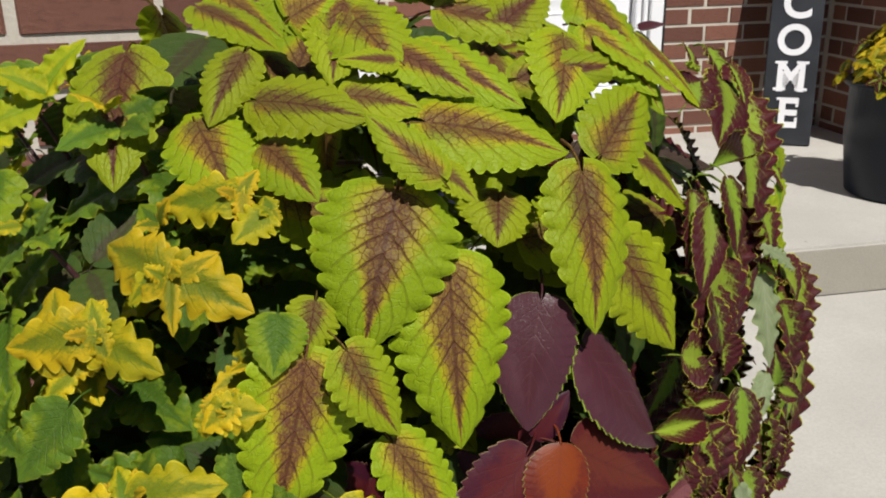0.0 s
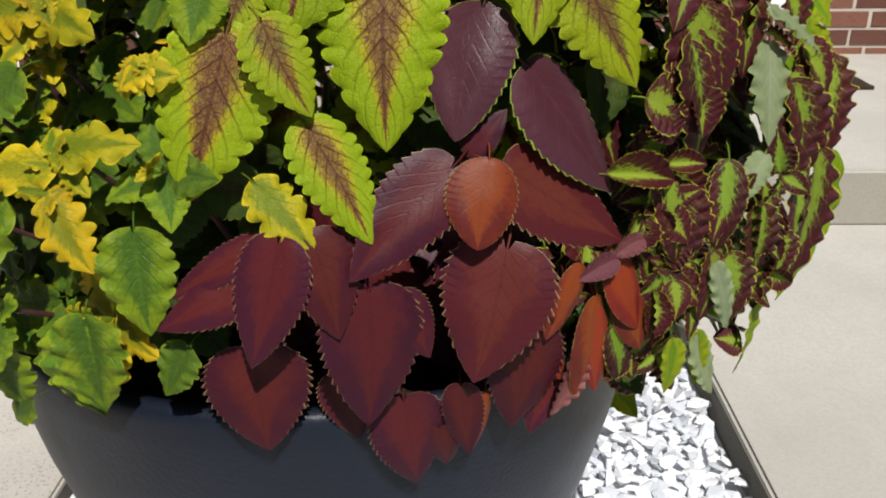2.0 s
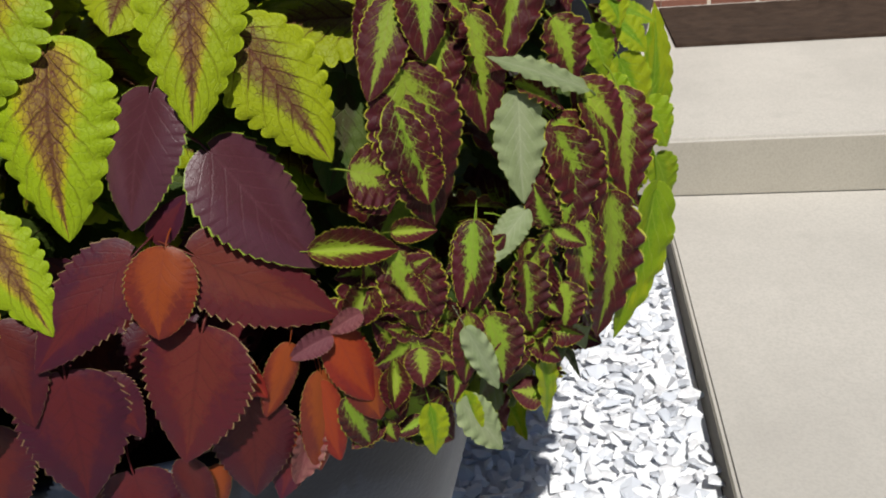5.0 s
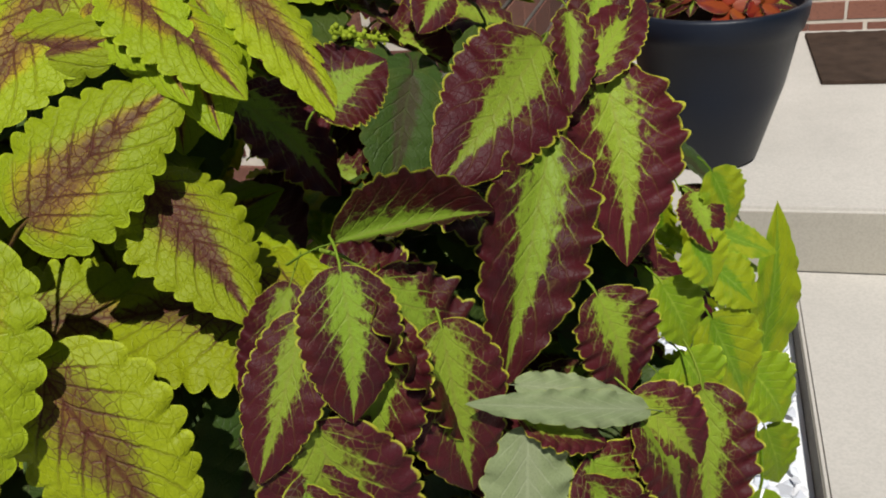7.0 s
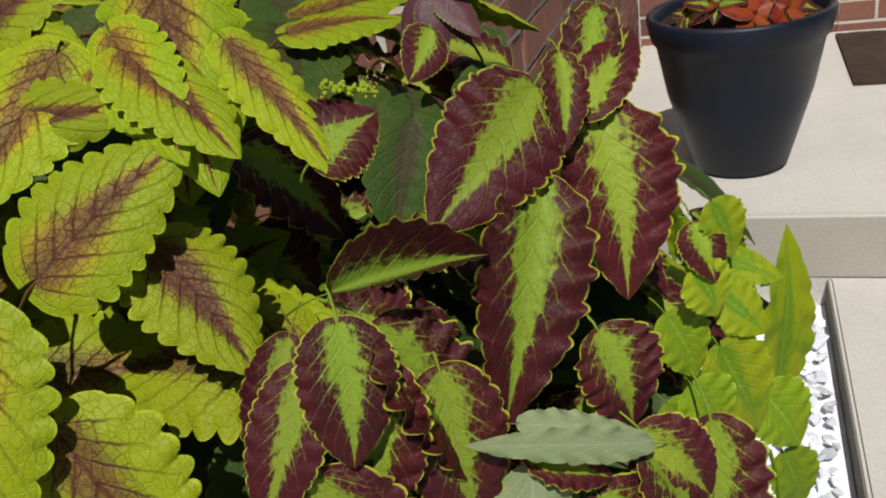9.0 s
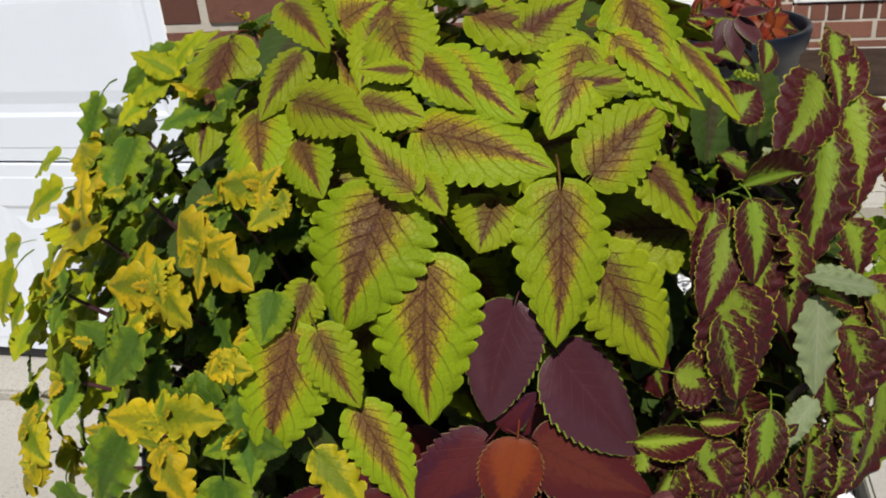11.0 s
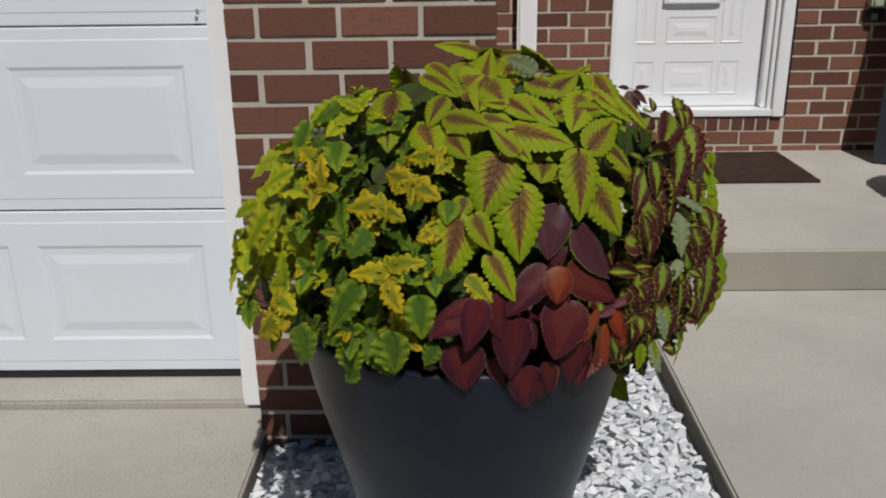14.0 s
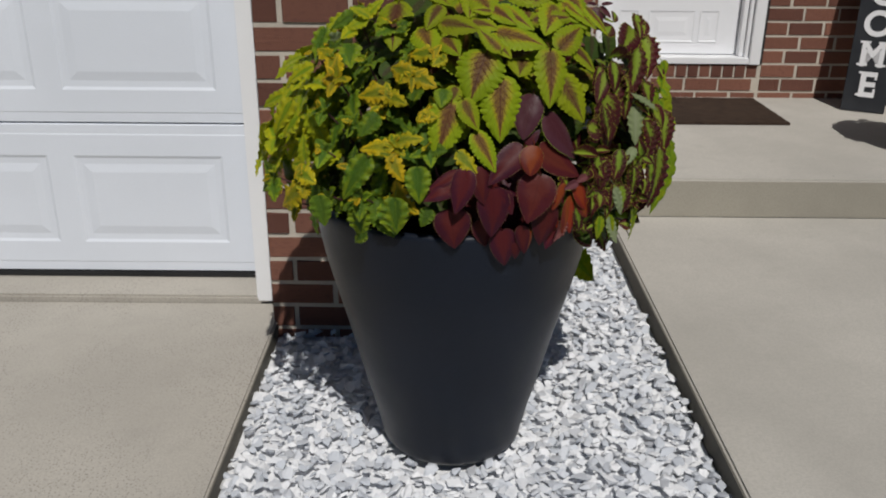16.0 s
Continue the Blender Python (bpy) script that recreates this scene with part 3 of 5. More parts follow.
# ---- leaves ----
def leaf_mesh(name, material, seed, teeth=11, depth=0.10, a=0.55, b=0.85, heart=0.07, fold=0.10, droop=0.10, curl=0.0, quilt=0.012, ruffle=0.0, across=5, blunt=0.5, rim_power=12, saw=False):
    """A leaf one long (along +Y) and one wide, face up (+Z), with a toothed margin, quilted blade and petiole."""
    rnd = random.Random(seed)
    rows = teeth * (8 if across > 4 else 6)
    peak = (a / (a + b)) ** a * (b / (a + b)) ** b
    bend, twist, wave = rnd.uniform(-0.04, 0.04), rnd.uniform(-0.12, 0.12), rnd.uniform(0, 6)
    bm = bmesh.new()
    layer = bm.loops.layers.uv.new("leaf")
    vs = [k / across for k in range(-across, across + 1)]
    grid, tags = [], {}
    for i in range(rows + 1):
        u = i / rows
        half = 0.5 * (max(u, 0.0006) ** a) * ((1 - u) ** b) / peak
        ph = (u * teeth + 0.15 * math.sin(wave + 9 * u)) % 1.0
        lobe = min(ph / 0.85, (1 - ph) / 0.15) - 0.5 if saw else abs(math.sin(math.pi * ph)) ** blunt - 0.62
        line = []
        for v in vs:
            av = abs(v)
            w = half * (1 + depth * 1.9 * lobe * av ** rim_power * min(1, 6 * u) * min(1, 4 * (1 - u) + 0.3))
            x = v * w + bend * math.sin(math.pi * u)
            y = u - heart * (1 - u) ** 5 * av ** 1.6 - 0.10 * half * av ** 2
            z = fold * half * 2 * (av ** 1.4) - droop * u ** 2.2 - curl * (av ** 2.5) * half * 2 + twist * v * half * u
            s = (u - 0.42 * av * 0.9) * 7.0
            z += quilt * (abs(math.sin(math.pi * s)) ** 0.7) * math.sin(math.pi * min(1, av)) ** 0.7 * (half * 2) ** 0.5
            z += quilt * 0.5 * (av > 0.05)
            z += ruffle * half * math.sin(2 * math.pi * (u * teeth * 0.5) + wave + (2.2 if v < 0 else 0)) * av ** 3
            z += 0.02 * noise.noise(Vector((x * 3, y * 3, seed * 7.7)))
            vert = bm.verts.new((x, y, z))
            tags[vert] = (0.5 + 0.5 * v, u)
            line.append(vert)
        grid.append(line)
    for i in range(rows):
        for j in range(len(vs) - 1):
            f = bm.faces.new((grid[i][j], grid[i][j + 1], grid[i + 1][j + 1], grid[i + 1][j]))
            f.smooth = True
            for loop in f.loops:
                loop[layer].uv = tags[loop.vert]
    mid = grid[0][across].co.copy()
    stalk = [mid + Vector((0, 0.03, -0.006)), mid + Vector((0, -0.09, -0.02)), mid + Vector((0.01, -0.20, -0.09)), mid + Vector((0.02, -0.27, -0.20))]
    have = set(bm.faces)
    tube(stalk, 0.012, 0.016, 5, bm)
    for f in set(bm.faces) - have:
        f.smooth = True
        for loop in f.loops:
            loop[layer].uv = (0.53, 0.4)
    me = bpy.data.meshes.new(name)
    bm.to_mesh(me)
    bm.free()
    me.materials.append(material)
    return me


def kinds(count, material, **shape):
    return [leaf_mesh("leaf", material, k + 1, **{n: (s * (0.75 + 0.5 * ((k * 7 + 3) % count) / count) if n in ("fold", "droop", "curl", "quilt", "ruffle") else s) for n, s in shape.items()}) for k in range(count)]


KIND = {
    "lime": kinds(8, LIME, rim_power=6, teeth=10, depth=0.115, a=0.42, b=0.86, heart=0.10, fold=0.07, droop=0.18, curl=0.13, quilt=0.017, ruffle=0.03, across=7, blunt=0.55),
    "red": kinds(5, RED, saw=True, teeth=16, depth=0.065, a=0.42, b=0.88, heart=0.07, fold=0.07, droop=0.14, curl=0.08, quilt=0.002, across=6, blunt=0.7),
    "ember": kinds(3, EMBER, saw=True, teeth=14, depth=0.045, a=0.5, b=0.64, heart=0.05, fold=0.03, droop=0.14, curl=0.10, quilt=0.002, across=5, blunt=0.7),
    "plum": kinds(3, PLUM, saw=True, teeth=14, depth=0.050, a=0.44, b=0.80, heart=0.06, fold=0.03, droop=0.16, curl=0.10, quilt=0.002, across=5, blunt=0.7),
    "rose": kinds(3, ROSE, saw=True, teeth=13, depth=0.06, a=0.5, b=0.8, heart=0.05, fold=0.25, droop=0.20, curl=0.0, quilt=0.010, ruffle=0.12, across=5),
    "gold": kinds(7, GOLD, rim_power=5, teeth=5, depth=0.27, a=0.44, b=0.78, heart=0.10, fold=0.12, droop=0.26, curl=0.18, quilt=0.022, ruffle=0.14, across=6, blunt=0.7),
    "moss": kinds(6, MOSS, rim_power=6, teeth=9, depth=0.10, a=0.48, b=0.92, heart=0.06, fold=0.12, droop=0.22, curl=0.08, quilt=0.030, ruffle=0.12, across=5, blunt=0.5),
    "wine": kinds(3, WINE, teeth=14, depth=0.06, a=0.52, b=0.76, heart=0.06, fold=0.14, droop=0.28, curl=0.12, quilt=0.014, ruffle=0.05, across=6, blunt=0.55)
    + kinds(4, WINE, teeth=14, depth=0.07, a=0.56, b=0.84, heart=0.05, fold=0.15, droop=0.30, curl=0.04, quilt=0.016, ruffle=0.12, across=6, blunt=0.55),
    "furl": kinds(4, WINE, teeth=14, depth=0.07, a=0.60, b=0.80, heart=0.03, fold=0.45, droop=0.24, curl=0.0, quilt=0.012, ruffle=0.10, across=5, blunt=0.6),
    "pale": kinds(3, PALE, teeth=11, depth=0.08, a=0.5, b=0.8, heart=0.04, fold=0.10, droop=0.12, curl=0.1, quilt=0.006, ruffle=0.10, across=5),
    "chart": kinds(5, CHARTREUSE, teeth=10, depth=0.08, a=0.50, b=0.92, heart=0.06, fold=0.12, droop=0.20, curl=0.05, quilt=0.016, ruffle=0.06, across=4),
    "lemon": kinds(5, LEMON, rim_power=6, teeth=9, depth=0.10, a=0.48, b=0.92, heart=0.06, fold=0.14, droop=0.20, curl=0.06, quilt=0.022, ruffle=0.10, across=5, blunt=0.5),
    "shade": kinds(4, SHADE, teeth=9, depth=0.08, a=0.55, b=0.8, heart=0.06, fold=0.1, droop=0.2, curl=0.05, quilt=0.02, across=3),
}
PLANT = {}
for key, name, at, label in (
    ("lime", "coleus", (0.16, 0.86, 0.60), "coleus with large lime leaves and maroon centres in the charcoal planter"),
    ("red", "coleus", (0.17, 0.70, 0.60), "burgundy red coleus with toothed leaves hanging over the planter rim"),
    ("gold", "coleus", (-0.04, 0.78, 0.60), "coleus with small ruffled yellow and green leaves in the planter"),
    ("edge", "coleus", (-0.10, 0.96, 0.60), "chartreuse green coleus with upright shoots in the planter"),
    ("wine", "coleus", (0.29, 0.86, 0.60), "coleus with curled maroon leaves and lime green centres in the planter"),
    ("back", "coleus", (0.22, 1.02, 0.60), "plain lime green coleus behind the other plants"),
):
    PLANT[key] = empty(name, at, label, "plant", "coleus plants in the planter")
HEART, RADII = Vector((0.13, 0.88, 0.66)), (0.3188, 0.0148, -0.0026, 0.1509, 0.1711, 0.0534, 0.0437, -0.0372, 0.0294, 0.0918, -0.0751, 0.0602, 0.099, -0.0042)


def reach(d):
    """How far the crown reaches from its heart in the direction d."""
    x, y, z = d
    f = (1, x, y, z, x * x, y * y, x * y, x * z, y * z, x * x * y, y * y * z, z ** 3, x * z * z, x ** 3)
    return sum(p * q for p, q in zip(RADII, f))


pick = random.Random(5)


def settled(p):
    """The crown leans a little towards the walkway, its far side also towards the house."""
    p = Vector(p)
    far = min(1.0, max(0.0, (p.y - 0.56) / 0.12))
    shift = Vector((0.016, 0.003, 0.012)).lerp(Vector((0.012, 0.012, 0.003)), far)
    return p + shift.lerp(Vector((-0.004, 0.006, 0.008)), min(1.0, max(0.0, (0.02 - p.x) / 0.16)))


def leaf(plant, kind, base, tip, width, face, heap=None):
    """One leaf of a plant, from its base to its tip, as wide as told, its face towards the way given; on a heap, if one is named."""
    base, tip = settled(base), settled(tip)
    along = tip - base
    long = along.length
    y = along.normalized()
    z = Vector(face)
    z = (z - y * z.dot(y)).normalized()
    x = y.cross(z)
    me = pick.choice(KIND[kind])
    owner = PLANT[plant]
    thick = (long + width) * 0.5
    m = Matrix((x * width, y * long, z * thick)).transposed().to_4x4()
    m.translation = base - owner.matrix_basis.translation
    if heap is not None:
        heap.setdefault((plant, kind), []).append((me, m))
        return
    ob = new("leaf", me)
    ob.parent, ob.matrix_basis = owner, m


def inner_leaves(heap):
    """The leaves deep in a plant, too hidden to pick apart, joined by plant and sort."""
    for (plant, kind), some in heap.items():
        verts, faces, marks, total = [], [], [], 0
        for me, m in some:
            co, corner = np.empty(len(me.vertices) * 3), np.empty(len(me.loops), dtype=np.int32)
            me.vertices.foreach_get("co", co), me.loops.foreach_get("vertex_index", corner)
            uv = np.empty(len(me.loops) * 2)
            me.uv_layers["leaf"].data.foreach_get("uv", uv)
            turn = np.array(m)
            verts.append(co.reshape(-1, 3) @ turn[:3, :3].T + turn[:3, 3])
            faces.append(corner.reshape(-1, 4) + total), marks.append(uv)
            total += len(me.vertices)
        me = bpy.data.meshes.new("inner_leaves")
        me.from_pydata(np.concatenate(verts).tolist(), [], np.concatenate(faces).tolist())
        me.uv_layers.new(name="leaf").data.foreach_set("uv", np.concatenate(marks))
        me.materials.append(some[0][0].materials[0])
        me.shade_smooth()
        ob = new("inner_leaves", me)
        ob.parent = PLANT[plant]
        tagged(ob, "", kind="stuff")


def tuft(plant, kind, base, tip, width, face):
    """A ruffled tip: one leaf and two smaller ones beside it."""
    base, tip, face = Vector(base), Vector(tip), Vector(face)
    along = tip - base
    across = along.cross(face).normalized() * along.length
    leaf(plant, kind, base, base + along * 0.92, width * 0.86, face)
    for s in (-1, 1):
        foot = base - along * pick.uniform(0.05, 0.12)
        leaf(plant, kind, foot, foot + along * pick.uniform(-0.35, 0.15) + across * s * pick.uniform(0.25, 0.45), width * pick.uniform(0.30, 0.46), face + across.normalized() * s * 0.35)
    leaf(plant, kind, base, base + along * 0.18 + face * along.length * 0.2, width * 0.22, face)


# leaves that can be told apart, plant by plant
leaf("lime", "lime", (0.155, 0.601, 1.020), (0.123, 0.546, 0.939), 0.093, (0.03, -0.76, 0.65))
leaf("lime", "lime", (0.186, 0.588, 0.970), (0.186, 0.537, 0.861), 0.082, (0.07, -0.90, 0.42))
leaf("lime", "lime", (0.283, 0.606, 1.024), (0.283, 0.556, 0.926), 0.066, (0.17, -0.56, 0.81))
leaf("lime", "lime", (0.307, 0.607, 0.972), (0.360, 0.588, 0.890), 0.066, (0.06, -0.81, 0.58))
leaf("lime", "lime", (0.183, 0.635, 1.061), (0.280, 0.616, 1.044), 0.068, (0.19, -0.61, 0.77))
leaf("lime", "lime", (0.180, 0.588, 1.034), (0.139, 0.604, 1.077), 0.033, (-0.10, -0.65, 0.76))
leaf("lime", "lime", (0.306, 0.626, 1.033), (0.360, 0.665, 1.080), 0.055, (0.49, -0.51, 0.71))
leaf("lime", "lime", (-0.019, 0.759, 1.100), (-0.028, 0.668, 1.028), 0.071, (-0.09, -0.39, 0.92))
leaf("lime", "lime", (0.066, 0.701, 1.106), (0.038, 0.659, 1.069), 0.040, (-0.06, -0.70, 0.71))
leaf("lime", "lime", (0.030, 0.678, 1.063), (0.049, 0.613, 1.025), 0.060, (-0.16, -0.67, 0.72))
leaf("lime", "lime", (0.073, 0.665, 1.078), (0.143, 0.627, 1.072), 0.048, (-0.11, -0.71, 0.70))
leaf("lime", "lime", (0.075, 0.652, 1.048), (0.103, 0.604, 1.025), 0.044, (-0.03, -0.70, 0.71))
leaf("lime", "lime", (0.140, 0.719, 1.137), (0.124, 0.662, 1.091), 0.048, (-0.15, -0.85, 0.51))
leaf("lime", "lime", (0.173, 0.676, 1.106), (0.219, 0.638, 1.081), 0.040, (0.11, -0.81, 0.58))
leaf("lime", "lime", (0.167, 0.660, 1.102), (0.129, 0.654, 1.108), 0.022, (0.20, -0.59, 0.79))
leaf("lime", "lime", (0.298, 0.684, 1.110), (0.276, 0.626, 1.062), 0.055, (0.21, -0.74, 0.64))
leaf("lime", "lime", (0.315, 0.682, 1.103), (0.349, 0.660, 1.085), 0.029, (0.04, -0.58, 0.82))
leaf("lime", "lime", (0.233, 0.632, 1.008), (0.224, 0.597, 0.986), 0.057, (0.07, -0.74, 0.67))
leaf("lime", "lime", (0.183, 0.601, 1.037), (0.205, 0.582, 1.018), 0.025, (-0.03, -0.51, 0.86))
leaf("lime", "lime", (0.240, 0.702, 1.105), (0.252, 0.644, 1.071), 0.044, (0.14, -0.48, 0.87))
leaf("lime", "lime", (0.086, 0.554, 0.928), (0.058, 0.514, 0.832), 0.073, (0.22, -0.65, 0.73))
leaf("lime", "lime", (0.112, 0.544, 0.937), (0.142, 0.524, 0.886), 0.042, (0.00, -0.72, 0.70))
leaf("lime", "lime", (0.137, 0.539, 0.872), (0.178, 0.512, 0.805), 0.046, (0.13, -0.76, 0.64))
leaf("lime", "gold", (0.103, 0.528, 0.838), (0.142, 0.507, 0.801), 0.032, (0.24, -0.86, 0.44))
leaf("lime", "lime", (0.096, 0.576, 0.959), (0.084, 0.554, 0.930), 0.034, (0.01, -0.87, 0.49))
leaf("lime", "lime", (0.257, 0.659, 1.085), (0.350, 0.665, 1.094), 0.036, (0.13, -0.85, 0.52))
leaf("lime", "lime", (0.330, 0.687, 1.108), (0.387, 0.664, 1.073), 0.043, (0.50, -0.41, 0.76))
leaf("lime", "lime", (0.368, 0.705, 1.104), (0.420, 0.681, 1.054), 0.029, (0.46, -0.52, 0.72))
leaf("lime", "lime", (0.338, 0.657, 1.032), (0.387, 0.636, 0.987), 0.049, (0.16, -0.35, 0.92))
leaf("lime", "lime", (0.157, 0.682, 1.109), (0.225, 0.643, 1.077), 0.038, (0.36, -0.51, 0.78))
leaf("lime", "lime", (0.131, 0.651, 1.080), (0.183, 0.639, 1.074), 0.045, (0.17, -0.62, 0.77))
leaf("lime", "lime", (-0.022, 0.762, 1.098), (-0.061, 0.718, 1.052), 0.048, (0.01, -0.55, 0.84))
leaf("lime", "lime", (0.107, 0.761, 1.154), (0.104, 0.708, 1.123), 0.059, (0.14, -0.33, 0.93))
leaf("lime", "lime", (0.143, 0.711, 1.131), (0.173, 0.654, 1.100), 0.064, (-0.04, -0.70, 0.71))
leaf("lime", "lime", (0.214, 0.708, 1.131), (0.308, 0.681, 1.120), 0.045, (0.06, -0.68, 0.73))
leaf("lime", "lime", (0.320, 0.694, 1.114), (0.364, 0.656, 1.071), 0.038, (0.01, -0.64, 0.77))
leaf("lime", "lime", (0.035, 0.765, 1.134), (0.091, 0.699, 1.115), 0.040, (-0.03, -0.33, 0.94))
leaf("lime", "lime", (0.187, 0.679, 1.106), (0.254, 0.635, 1.073), 0.050, (0.12, -0.74, 0.66))
leaf("lime", "lime", (0.131, 0.701, 1.120), (0.154, 0.792, 1.187), 0.042, (0.18, -0.55, 0.82))
leaf("lime", "lime", (0.175, 0.733, 1.146), (0.212, 0.747, 1.169), 0.047, (-0.15, -0.65, 0.74))
leaf("lime", "lime", (0.101, 0.717, 1.129), (0.132, 0.717, 1.148), 0.062, (0.17, -0.73, 0.66))
leaf("lime", "lime", (0.252, 0.691, 1.120), (0.296, 0.712, 1.147), 0.046, (0.12, -0.60, 0.79))
leaf("lime", "lime", (0.329, 0.725, 1.134), (0.374, 0.655, 1.063), 0.061, (0.17, -0.59, 0.79))
leaf("red", "ember", (0.252, 0.549, 0.847), (0.245, 0.520, 0.797), 0.049, (0.08, -0.93, 0.36))
leaf("red", "red", (0.227, 0.549, 0.842), (0.162, 0.503, 0.782), 0.054, (0.25, -0.77, 0.58))
leaf("red", "red", (0.267, 0.558, 0.838), (0.356, 0.573, 0.780), 0.060, (0.01, -0.82, 0.57))
leaf("red", "red", (0.265, 0.544, 0.786), (0.242, 0.510, 0.699), 0.080, (0.04, -0.81, 0.58))
leaf("red", "red", (0.117, 0.510, 0.805), (0.095, 0.484, 0.727), 0.050, (0.05, -0.64, 0.77))
leaf("red", "red", (0.137, 0.519, 0.807), (0.156, 0.496, 0.743), 0.050, (0.20, -0.66, 0.72))
leaf("red", "red", (0.172, 0.522, 0.764), (0.174, 0.497, 0.672), 0.074, (0.38, -0.81, 0.46))
leaf("red", "red", (0.090, 0.525, 0.717), (0.096, 0.507, 0.643), 0.076, (-0.02, -0.92, 0.38))
leaf("red", "red", (0.193, 0.532, 0.672), (0.203, 0.530, 0.595), 0.058, (0.20, -0.89, 0.41))
leaf("red", "red", (0.282, 0.555, 0.719), (0.275, 0.543, 0.636), 0.062, (0.29, -0.89, 0.36))
leaf("red", "red", (0.234, 0.537, 0.680), (0.240, 0.531, 0.623), 0.031, (-0.06, -0.88, 0.46))
leaf("red", "red", (0.099, 0.513, 0.780), (0.032, 0.500, 0.749), 0.038, (0.09, -0.78, 0.62))
leaf("red", "red", (0.101, 0.522, 0.800), (0.037, 0.511, 0.767), 0.027, (0.38, -0.52, 0.77))
leaf("red", "plum", (0.249, 0.586, 0.941), (0.228, 0.545, 0.865), 0.060, (-0.17, -0.86, 0.48))
leaf("red", "plum", (0.282, 0.584, 0.901), (0.349, 0.576, 0.821), 0.071, (0.34, -0.61, 0.71))
leaf("red", "ember", (0.347, 0.578, 0.766), (0.371, 0.572, 0.709), 0.037, (0.45, -0.74, 0.51))
leaf("red", "ember", (0.333, 0.568, 0.727), (0.339, 0.564, 0.656), 0.026, (0.27, -0.92, 0.29))
leaf("red", "ember", (0.275, 0.547, 0.774), (0.303, 0.541, 0.734), 0.018, (0.13, -0.78, 0.62))
leaf("red", "red", (0.190, 0.532, 0.756), (0.214, 0.524, 0.712), 0.035, (0.18, -0.81, 0.56))
leaf("red", "red", (0.239, 0.563, 0.850), (0.265, 0.568, 0.878), 0.022, (0.20, -0.84, 0.50))
leaf("red", "rose", (0.345, 0.570, 0.767), (0.318, 0.555, 0.757), 0.018, (0.42, -0.76, 0.49))
leaf("red", "rose", (0.366, 0.582, 0.778), (0.344, 0.572, 0.768), 0.016, (0.30, -0.80, 0.50))
leaf("red", "ember", (0.318, 0.560, 0.765), (0.298, 0.545, 0.712), 0.024, (0.50, -0.80, 0.30))
leaf("red", "ember", (0.355, 0.580, 0.735), (0.372, 0.574, 0.690), 0.032, (0.30, -0.85, 0.30))
leaf("red", "rose", (0.320, 0.566, 0.690), (0.305, 0.556, 0.640), 0.026, (0.55, -0.75, 0.30))
leaf("red", "ember", (0.252, 0.548, 0.668), (0.244, 0.536, 0.622), 0.024, (0.60, -0.70, 0.30))
leaf("red", "red", (0.148, 0.540, 0.690), (0.160, 0.528, 0.640), 0.044, (0.10, -0.85, 0.45))
leaf("red", "red", (0.305, 0.574, 0.677), (0.287, 0.557, 0.624), 0.035, (0.14, -0.86, 0.48))
leaf("red", "red", (0.218, 0.537, 0.644), (0.223, 0.539, 0.607), 0.025, (-0.08, -0.72, 0.69))
leaf("red", "ember", (0.298, 0.563, 0.705), (0.309, 0.560, 0.671), 0.016, (0.16, -0.97, 0.19))
leaf("red", "ember", (0.334, 0.569, 0.734), (0.328, 0.558, 0.651), 0.033, (0.64, -0.66, 0.40))
leaf("red", "red", (0.160, 0.547, 0.793), (0.166, 0.527, 0.767), 0.030, (0.04, -0.86, 0.51))
leaf("wine", "wine", (0.478, 0.778, 1.055), (0.455, 0.698, 1.028), 0.058, (0.56, -0.47, 0.68))
leaf("wine", "wine", (0.506, 0.795, 1.036), (0.527, 0.745, 0.962), 0.059, (0.25, -0.52, 0.82))
leaf("wine", "wine", (0.485, 0.748, 1.017), (0.481, 0.677, 0.932), 0.056, (0.52, -0.52, 0.68))
leaf("wine", "furl", (0.413, 0.662, 1.009), (0.472, 0.705, 1.010), 0.026, (0.18, -0.69, 0.70))
leaf("wine", "wine", (0.428, 0.663, 0.990), (0.474, 0.665, 0.915), 0.052, (0.48, -0.27, 0.84))
leaf("wine", "wine", (0.419, 0.649, 1.001), (0.427, 0.625, 0.947), 0.042, (0.42, -0.42, 0.80))
leaf("wine", "wine", (0.507, 0.739, 0.944), (0.529, 0.729, 0.894), 0.049, (0.27, -0.45, 0.85))
leaf("wine", "pale", (0.530, 0.716, 0.897), (0.465, 0.653, 0.942), 0.017, (0.36, -0.62, 0.70))
leaf("wine", "wine", (0.393, 0.653, 0.991), (0.382, 0.618, 0.942), 0.025, (0.34, -0.58, 0.74))
leaf("wine", "wine", (0.549, 0.802, 0.970), (0.564, 0.786, 0.949), 0.032, (0.59, -0.56, 0.57))
leaf("wine", "wine", (0.436, 0.766, 1.089), (0.435, 0.738, 1.076), 0.023, (0.56, -0.74, 0.39))
leaf("wine", "wine", (0.490, 0.789, 1.067), (0.499, 0.754, 1.034), 0.024, (0.58, -0.42, 0.70))
leaf("wine", "wine", (0.406, 0.631, 0.937), (0.428, 0.624, 0.843), 0.067, (0.16, -0.71, 0.68))
leaf("wine", "pale", (0.481, 0.683, 0.904), (0.485, 0.654, 0.829), 0.043, (0.35, -0.44, 0.83))
leaf("wine", "wine", (0.508, 0.699, 0.876), (0.545, 0.696, 0.797), 0.065, (0.41, -0.51, 0.76))
leaf("wine", "wine", (0.479, 0.683, 0.912), (0.520, 0.701, 0.891), 0.025, (0.47, -0.45, 0.76))
leaf("wine", "wine", (0.529, 0.726, 0.885), (0.561, 0.720, 0.832), 0.048, (0.75, -0.39, 0.53))
